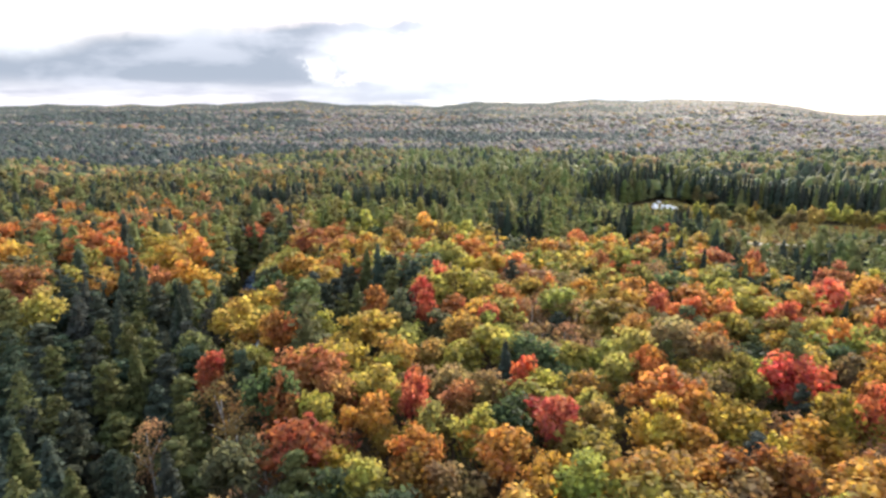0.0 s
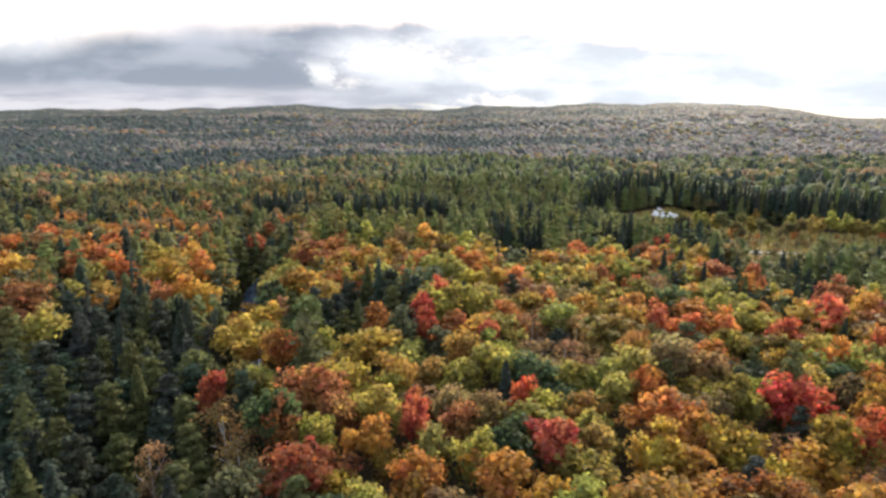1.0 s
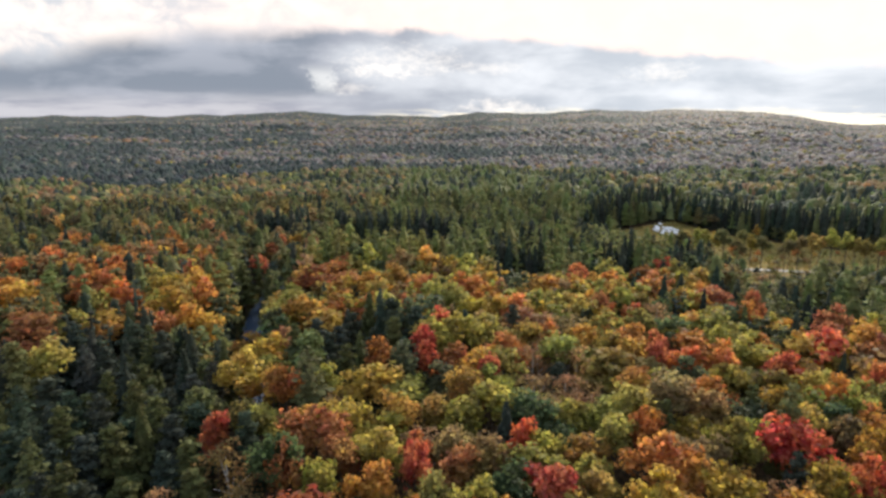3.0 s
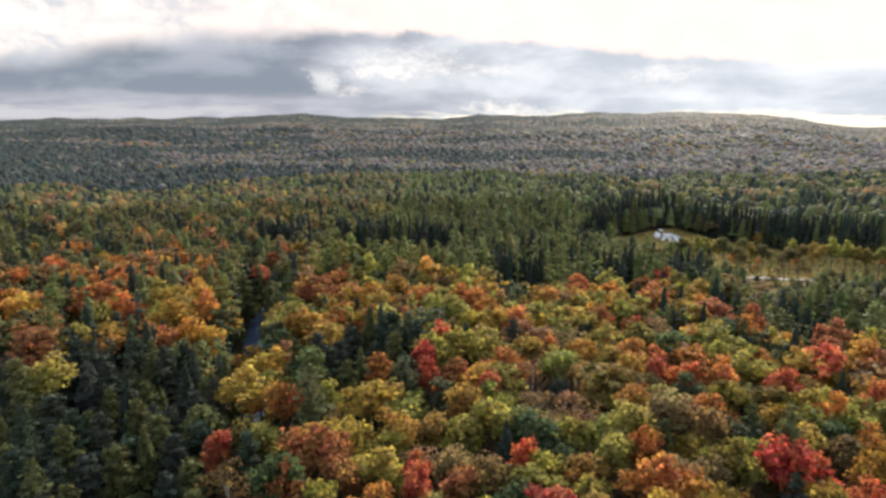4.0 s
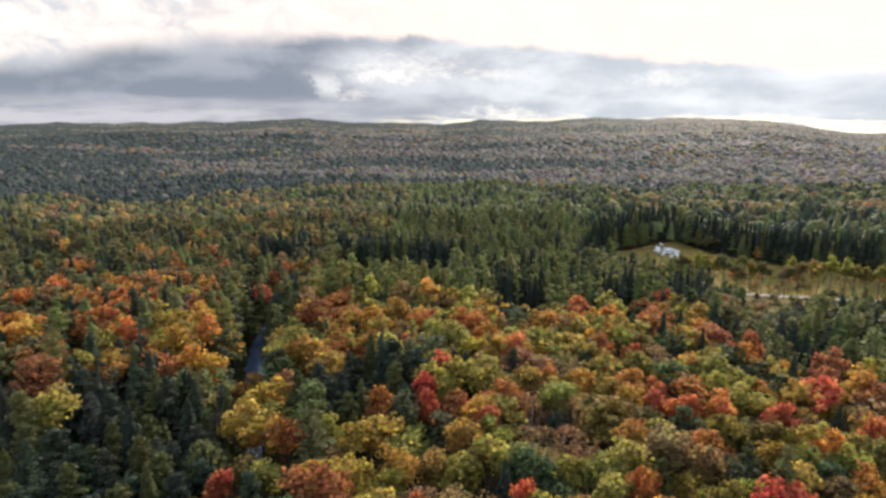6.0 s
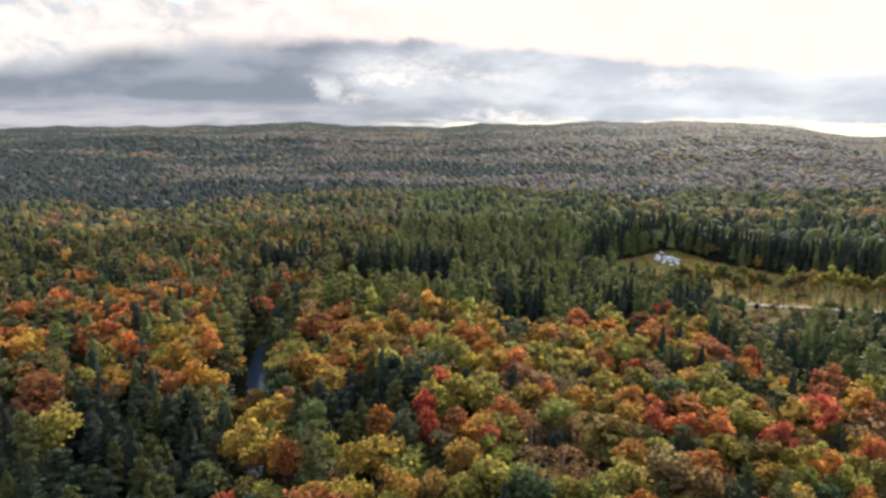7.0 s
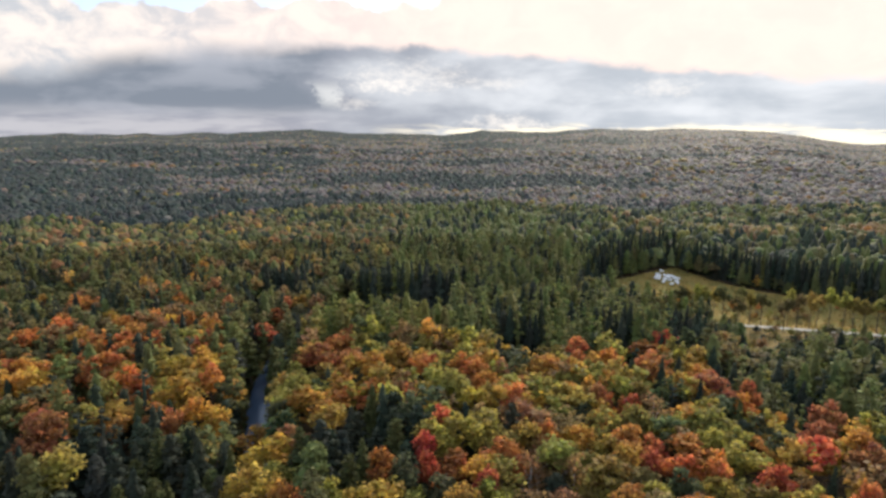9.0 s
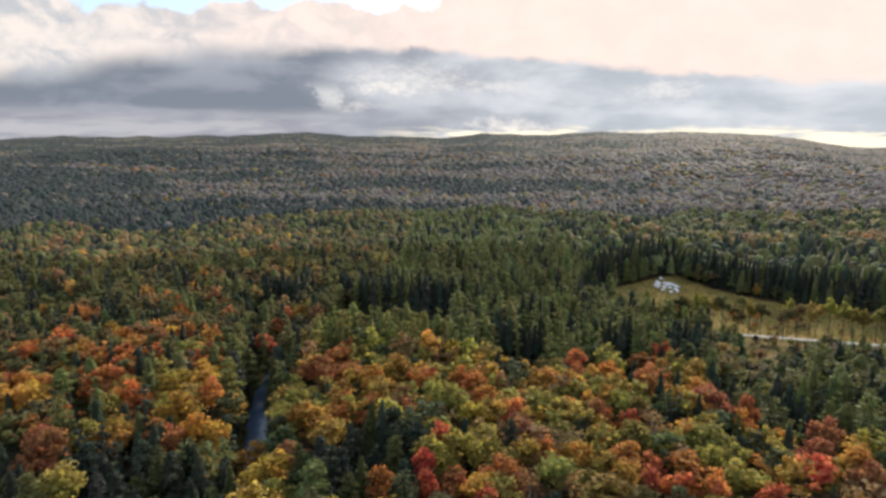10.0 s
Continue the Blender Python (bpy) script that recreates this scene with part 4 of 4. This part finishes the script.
# the trees between the known ones, each still a thing of its own
for y in np.arange(44, 150, 4.8):
    for x in np.arange(-120, 121, 4.8):
        px, py = x + rng.uniform(-2, 2), y + rng.uniform(-2, 2)
        if not in_view(px, py) or math.hypot(px, py) > 142 or open_ground(px, py):
            continue
        kind = pick(mix_at(px, py), rng)
        r = rng.uniform(2.6, 3.8) if kind in CONIFER else rng.uniform(3.6, 5.5)
        if not crowded(px, py, r, 0.58):
            tree(kind, px, py, r, rng.uniform(14.0, 20.5) if kind in CONIFER else rng.uniform(14.5, 18.0))


# ---- the woods behind, too many to count ----
def wood(name, label, material, forms, spots):
    """One object of many trees: spots of x, y, radius scale, height scale, colour."""
    vs, fs, cs, base = [], [], [], 0
    for x, y, sr, sh, c in spots:
        v, f = forms[int(rng.integers(0, len(forms)))]
        a = rng.uniform(0, 6.28)
        ca, sa = math.cos(a) * sr, math.sin(a) * sr
        p = np.stack([v[:, 0] * ca - v[:, 1] * sa + x, v[:, 0] * sa + v[:, 1] * ca + y, v[:, 2] * sh], 1)
        vs.append(p)
        fs.append(f + base)
        cs.append((len(v), c))
        base += len(v)
    verts = np.concatenate(vs)
    counts = [k for k, _ in cs]
    feet = height(np.array([s[0] for s in spots]), np.array([s[1] for s in spots]))
    verts[:, 2] += np.repeat(feet, counts)
    ob = link(name, verts, np.concatenate(fs), material, soft=True)
    colour = np.repeat(np.array([(*c, 1.0) for _, c in cs], np.float32), counts, axis=0)
    ob.data.attributes.new("leaf", "FLOAT_COLOR", "POINT").data.foreach_set("color", colour.ravel())
    return tagged(ob, label, "forest", kind="stuff")


def shade_of(kind, rng, vary=0.25):
    return tuple(np.array(TINT[kind]) * rng.uniform(1 - vary, 1 + vary) * (1 + rng.uniform(-0.1, 0.1, 3)))


MID_BROAD = [crown(rng, 11, 130, 0.72, rng.uniform(3.8, 5.6), point=rng.uniform(0.1, 0.5), fine=False) for _ in range(7)]
MID_SPRUCE = [skirts(rng, 12, 12, tufts=90) for _ in range(8)]
MID_PINE = [plume(rng, 11, 60, 0.48, 3.2, 21.0, rng.uniform(3.5, 6.0)) for _ in range(6)] + [skirts(rng, 9, 10, 3.1, 21.0, 4.0, rng.uniform(0.4, 0.65), tufts=80) for _ in range(3)]
FAR_BROAD = [far_crown(rng) for _ in range(10)]
FAR_SLIGHT = [far_crown(rng, rng.uniform(13, 17), rng.uniform(4.2, 5.4), 2, 4.2) for _ in range(10)]
FAR_CONE = [skirts(rng, 5, 7, rng.uniform(2.6, 3.8), rng.uniform(15, 20), 3.0, rng.uniform(0.5, 0.9)) for _ in range(10)]
FAR_HEAD = [far_crown(rng, rng.uniform(12, 16), rng.uniform(5.6, 7.5), 1, 4.0) for _ in range(12)]
FAR_SPIRE = [far_cone(rng, 6, rng.uniform(14, 19), rng.uniform(2.8, 4.2)) for _ in range(10)]
CLUMPS = [clump(rng) for _ in range(8)]

mid = {"broad": [], "spruce": [], "pine": []}
for y in np.arange(60, 436, 5.9):
    for x in np.arange(-270, 271, 5.9):
        px, py = x + rng.uniform(-2.7, 2.7), y + rng.uniform(-2.7, 2.7)
        d = math.hypot(px, py)
        if not in_view(px, py, 12) or d > 432 or d < 141 and abs(px) < 120 and py < 150 or open_ground(px, py):
            continue
        kind = pick(mix_at(px, py), rng)
        r = rng.uniform(2.8, 4.1) if kind in CONIFER else rng.uniform(3.6, 5.2)
        if d < 260 and crowded(px, py, r, 0.5):
            continue
        form = "pine" if kind in ("pine", "light_pine") or kind == "spruce" and rng.random() < 0.3 else kind if kind in mid else "broad"
        wide = {"broad": 4.0, "spruce": 3.1, "pine": 3.0}[form]
        low = (0.45 if 0.52 * py < px < 0.65 * py and py > 180 else 0.6 if px > 0.64 * py and py > 205 else 0.68 if px > 0.42 * py and py > 238 else 0.72 if px > 125 and py > 222 else 0.78 if px > 82 and py > 225 else 1.0) * (1 + 0.26 * noise.noise(Vector((px / 34, py / 34, 2)))) * (1.14 if -50 < px < 95 and 208 < py < 270 else 1.0)
        mid[form].append((px, py, r / wide * (0.8 + 0.2 * low), low * rng.uniform(0.78, 1.05), shade_of(kind, rng)))
# tall dark spruces along the open wet hollows and behind the meadow
for x0, x1, y0, lean in ((-54, 6, 304, 0.0), (-93, -68, 304, 0.0), (19, 41, 231, -0.06), (62, 80, 229, -0.06), (88, 104, 228, -0.06)):
    for row in range(3):
        x = x0
        while x < x1:
            px, py = x + rng.uniform(-1.0, 1.0), y0 + lean * (x - x0) + row * 4.2 + rng.uniform(-2.5, 2.0)
            mid["spruce"].append((px, py, rng.uniform(0.8, 1.35), rng.uniform(0.82, 1.25), shade_of("spruce", rng)))
            x += rng.uniform(2.2, 4.8)
for row in range(4):
    x = 96.0
    while x < 300:
        py = float(np.interp(x, [96, 110, 137, 160, 172, 188, 204, 214, 235, 300], [366, 379, 396, 407, 382, 363, 347, 337, 317, 253])) + 4 + 4.5 * row + rng.uniform(-2, 3)
        mid["spruce"].append((x, py, rng.uniform(0.65, 1.0), rng.uniform(0.9, 1.2) * (0.85 if row == 0 else 1.0), shade_of("spruce" if rng.random() < 0.85 else "pine", rng)))
        x += rng.uniform(2.0, 4.2)
wood("mixed_woods", "autumn broad-leaved trees in green, yellow and orange", WOOD_LEAF, MID_BROAD, mid["broad"])
wood("spruce_woods", "close-standing dark green spruces beyond the near trees", WOOD_NEEDLE, MID_SPRUCE, mid["spruce"])
wood("pine_woods", "dense green pine plantation beyond the autumn trees", WOOD_NEEDLE, MID_PINE, mid["pine"])

far = {"broad": [], "slight": [], "head": [], "cone": [], "spire": []}
step, d = 6.6, 428.0
while d < 1900:
    step = 6.6 + (d - 428) * 0.0050
    for a in np.arange(-0.70, 0.70, step / d):
        b, q = a + rng.uniform(-0.5, 0.5) * step / d, d + rng.uniform(-0.5, 0.5) * step
        px, py = q * math.sin(b), q * math.cos(b)
        if open_ground(px, py):
            continue
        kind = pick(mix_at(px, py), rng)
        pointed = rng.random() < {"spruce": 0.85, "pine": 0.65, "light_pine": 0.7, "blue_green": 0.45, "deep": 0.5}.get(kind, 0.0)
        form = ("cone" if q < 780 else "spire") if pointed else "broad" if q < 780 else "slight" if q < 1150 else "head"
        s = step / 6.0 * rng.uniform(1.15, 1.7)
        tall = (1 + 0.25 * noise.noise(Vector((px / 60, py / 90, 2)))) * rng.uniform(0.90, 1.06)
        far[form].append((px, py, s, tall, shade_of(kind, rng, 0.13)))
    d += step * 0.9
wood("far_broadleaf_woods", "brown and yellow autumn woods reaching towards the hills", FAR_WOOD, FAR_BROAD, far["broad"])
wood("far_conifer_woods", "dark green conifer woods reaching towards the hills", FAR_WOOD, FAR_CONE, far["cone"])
wood("distant_broadleaf_woods", "grey-brown autumn woods below the distant hills, greyed for haze", FAR_WOOD, FAR_SLIGHT, far["slight"])
wood("distant_bare_woods", "distant brown woods that have lost much of their leaf, paled for haze", FAR_WOOD, FAR_HEAD, far["head"])
wood("distant_conifer_woods", "blue-green conifer woods below the distant hills, greyed for haze", FAR_WOOD, FAR_SPIRE, far["spire"])

hill = []
while d < 4450:
    step = 11 + (d - 1900) * 0.0035
    for a in np.arange(-0.68, 0.68, step / d):
        b, q = a + rng.uniform(-0.4, 0.4) * step / d, d + rng.uniform(-0.45, 0.45) * step
        px, py = q * math.sin(b), q * math.cos(b)
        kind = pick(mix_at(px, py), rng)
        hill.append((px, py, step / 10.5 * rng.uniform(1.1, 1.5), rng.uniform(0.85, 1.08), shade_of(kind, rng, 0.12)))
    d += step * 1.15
wood("hill_woods", "distant grey-brown wooded hills along the skyline, coloured for haze", FAR_WOOD, CLUMPS, hill)

# ---- the meadow and the lane ----
lane_y = lambda x: float(np.interp(x, [p[0] for p in LANE], [p[1] for p in LANE]))
x = 126.0
while x < 270:
    kind = ("lime", "olive", "lime", "straw", "olive")[int(rng.integers(0, 5))]
    tagged(tree(kind, x, lane_y(x) + (rng.uniform(3.5, 7.5) if rng.random() < 0.8 else rng.uniform(-6.5, -4.0)), rng.uniform(2.8, 4.0), rng.uniform(16, 20.5)), "slender yellow-green tree in the row beside the lane", "deciduous tree", "row of trees along the lane")
    x += rng.uniform(2.4, 6.0)
for x, y, r, h in ((128, 322, 2.4, 8), (132, 330, 2.2, 7), (106, 342, 2.5, 8), (110, 338, 2.0, 7), (160, 318, 2.6, 9), (190, 312, 2.3, 8), (226, 296, 2.6, 9), (243, 288, 2.4, 8)):
    tagged(tree("orange", x, y, r, h), "small orange-brown tree at the edge of the meadow", "deciduous tree", "small trees in the meadow")
for k in range(80):
    x = rng.uniform(100, 255)
    y = rng.uniform(lane_y(x) + 6, lane_y(x) + 52)
    kind, r = ("orange", "straw", "tan", "lime", "olive")[k % 5], rng.uniform(1.3, 2.6)
    if meadow(x, y) > 0.6 and math.hypot(x - 147, y - 385) > 22 and not crowded(x, y, r, 0.8):
        tagged(tree(kind, x, y, 0.8 * r, rng.uniform(2.0, 5.0)), "golden-brown bush in the rough meadow grass", "bush", "bushes in the meadow")
for x, y, h in ((103, 361, 15), (124, 384, 13), (163, 391, 16), (169, 388, 14)):
    tagged(tree("pine", x, y, 3.6, h), "lone grey-green conifer standing in the meadow", "conifer", "conifers in the meadow")
for k in range(170):
    x = rng.uniform(128, 230)
    y = lane_y(x) - rng.uniform(8, 60)
    kind = ("olive", "olive", "tan", "spruce", "lime")[k % 5]
    r = rng.uniform(1.6, 2.6)
    if 0.50 * y < x < 0.66 * y and not crowded(x, y, r, 0.7):
        tagged(tree(kind, x, y, r, rng.uniform(2.5, 6.0)), "young spruce in the brush below the lane" if kind == "spruce" else "low olive-brown bush in the brush below the lane", "young tree" if kind == "spruce" else "bush", "brush below the lane")
tagged(tree("gold", 192, 357, 2.4, 9.5), "lone small bright yellow tree in the meadow", "deciduous tree")


def grass(name, label, spots, colours):
    """Tufts of bent blades, too many to count."""
    vs, fs, cs = [], [], []
    for k, (x, y, s) in enumerate(spots):
        n = 7
        a = rng.uniform(0, 6.283, n)
        foot = np.stack([x + np.cos(a) * 0.35 * s, y + np.sin(a) * 0.35 * s, np.zeros(n)], 1)
        side = np.stack([-np.sin(a), np.cos(a), 0 * a], 1) * 0.28 * s
        tip = foot + np.stack([np.cos(a) * 0.5 * s, np.sin(a) * 0.5 * s, rng.uniform(0.5, 1.0, n) * s], 1)
        vs.append(np.stack([foot - side, foot + side, tip], 1).reshape(-1, 3))
        fs.append(np.arange(3 * n).reshape(n, 3) + 3 * n * k)
        cs.append(np.repeat([[*colours[k % len(colours)], 1.0]], 3 * n, axis=0))
    verts = np.concatenate(vs)
    verts[:, 2] += height(verts[:, 0], verts[:, 1])
    ob = link(name, verts, np.concatenate(fs), MEADOW_BLADES)
    ob.data.attributes.new("leaf", "FLOAT_COLOR", "POINT").data.foreach_set("color", np.concatenate(cs).astype(np.float32).ravel())
    return tagged(ob, label, "grass", kind="stuff")


spots = [(x, y, rng.uniform(0.35, 0.9)) for x, y in zip(rng.uniform(90, 300, 14000), rng.uniform(230, 440, 14000)) if meadow(x, y) > 0.5 and abs(y - lane_y(x)) > 2.6]
grass("meadow_grass", "rough golden-brown autumn grass of the meadow", spots, [(0.26, 0.18, 0.05), (0.19, 0.17, 0.05), (0.28, 0.17, 0.045), (0.22, 0.155, 0.045)])
bank = [(x, y, rng.uniform(0.8, 2.2)) for x, y in zip(rng.uniform(-85, -15, 9000), rng.uniform(124, 270, 9000)) if 3.9 < river_gap(x, y) < 8.5]
grass("bank_grass", "tall grass and undergrowth along the river banks", bank, [(0.07, 0.085, 0.03), (0.10, 0.095, 0.035), (0.12, 0.085, 0.035)])


def boulder(rng):
    """A weathered angular stone about a metre in radius."""
    v, f = ico()
    v = v * (1 + rng.uniform(-0.28, 0.2, (len(v), 1)))
    v = v * [1.0, rng.uniform(0.6, 0.9), rng.uniform(0.45, 0.7)]
    return v, f


STONES = [boulder(rng) for _ in range(4)]
for k in range(36):
    x, y, s = 146 + rng.normal(0, 4.2), 382 + rng.normal(0, 7.5), rng.uniform(0.7, 1.8)
    shape = STONES[k % 4]
    ob = link("boulder", *shape, STONE) if k < 4 else copy_thing(stones[k % 4], Matrix.Identity(4))
    stones = [] if k == 0 else stones
    stones.append(ob)
    ob.matrix_basis = Matrix.LocRotScale((x, y, float(height(x, y)) + 0.25 * s), Euler((0, 0, rng.uniform(0, 6.28))), (s, s, s))
    tagged(ob, "pale weathered boulder lying in the meadow grass", "boulder", "boulders in the meadow")
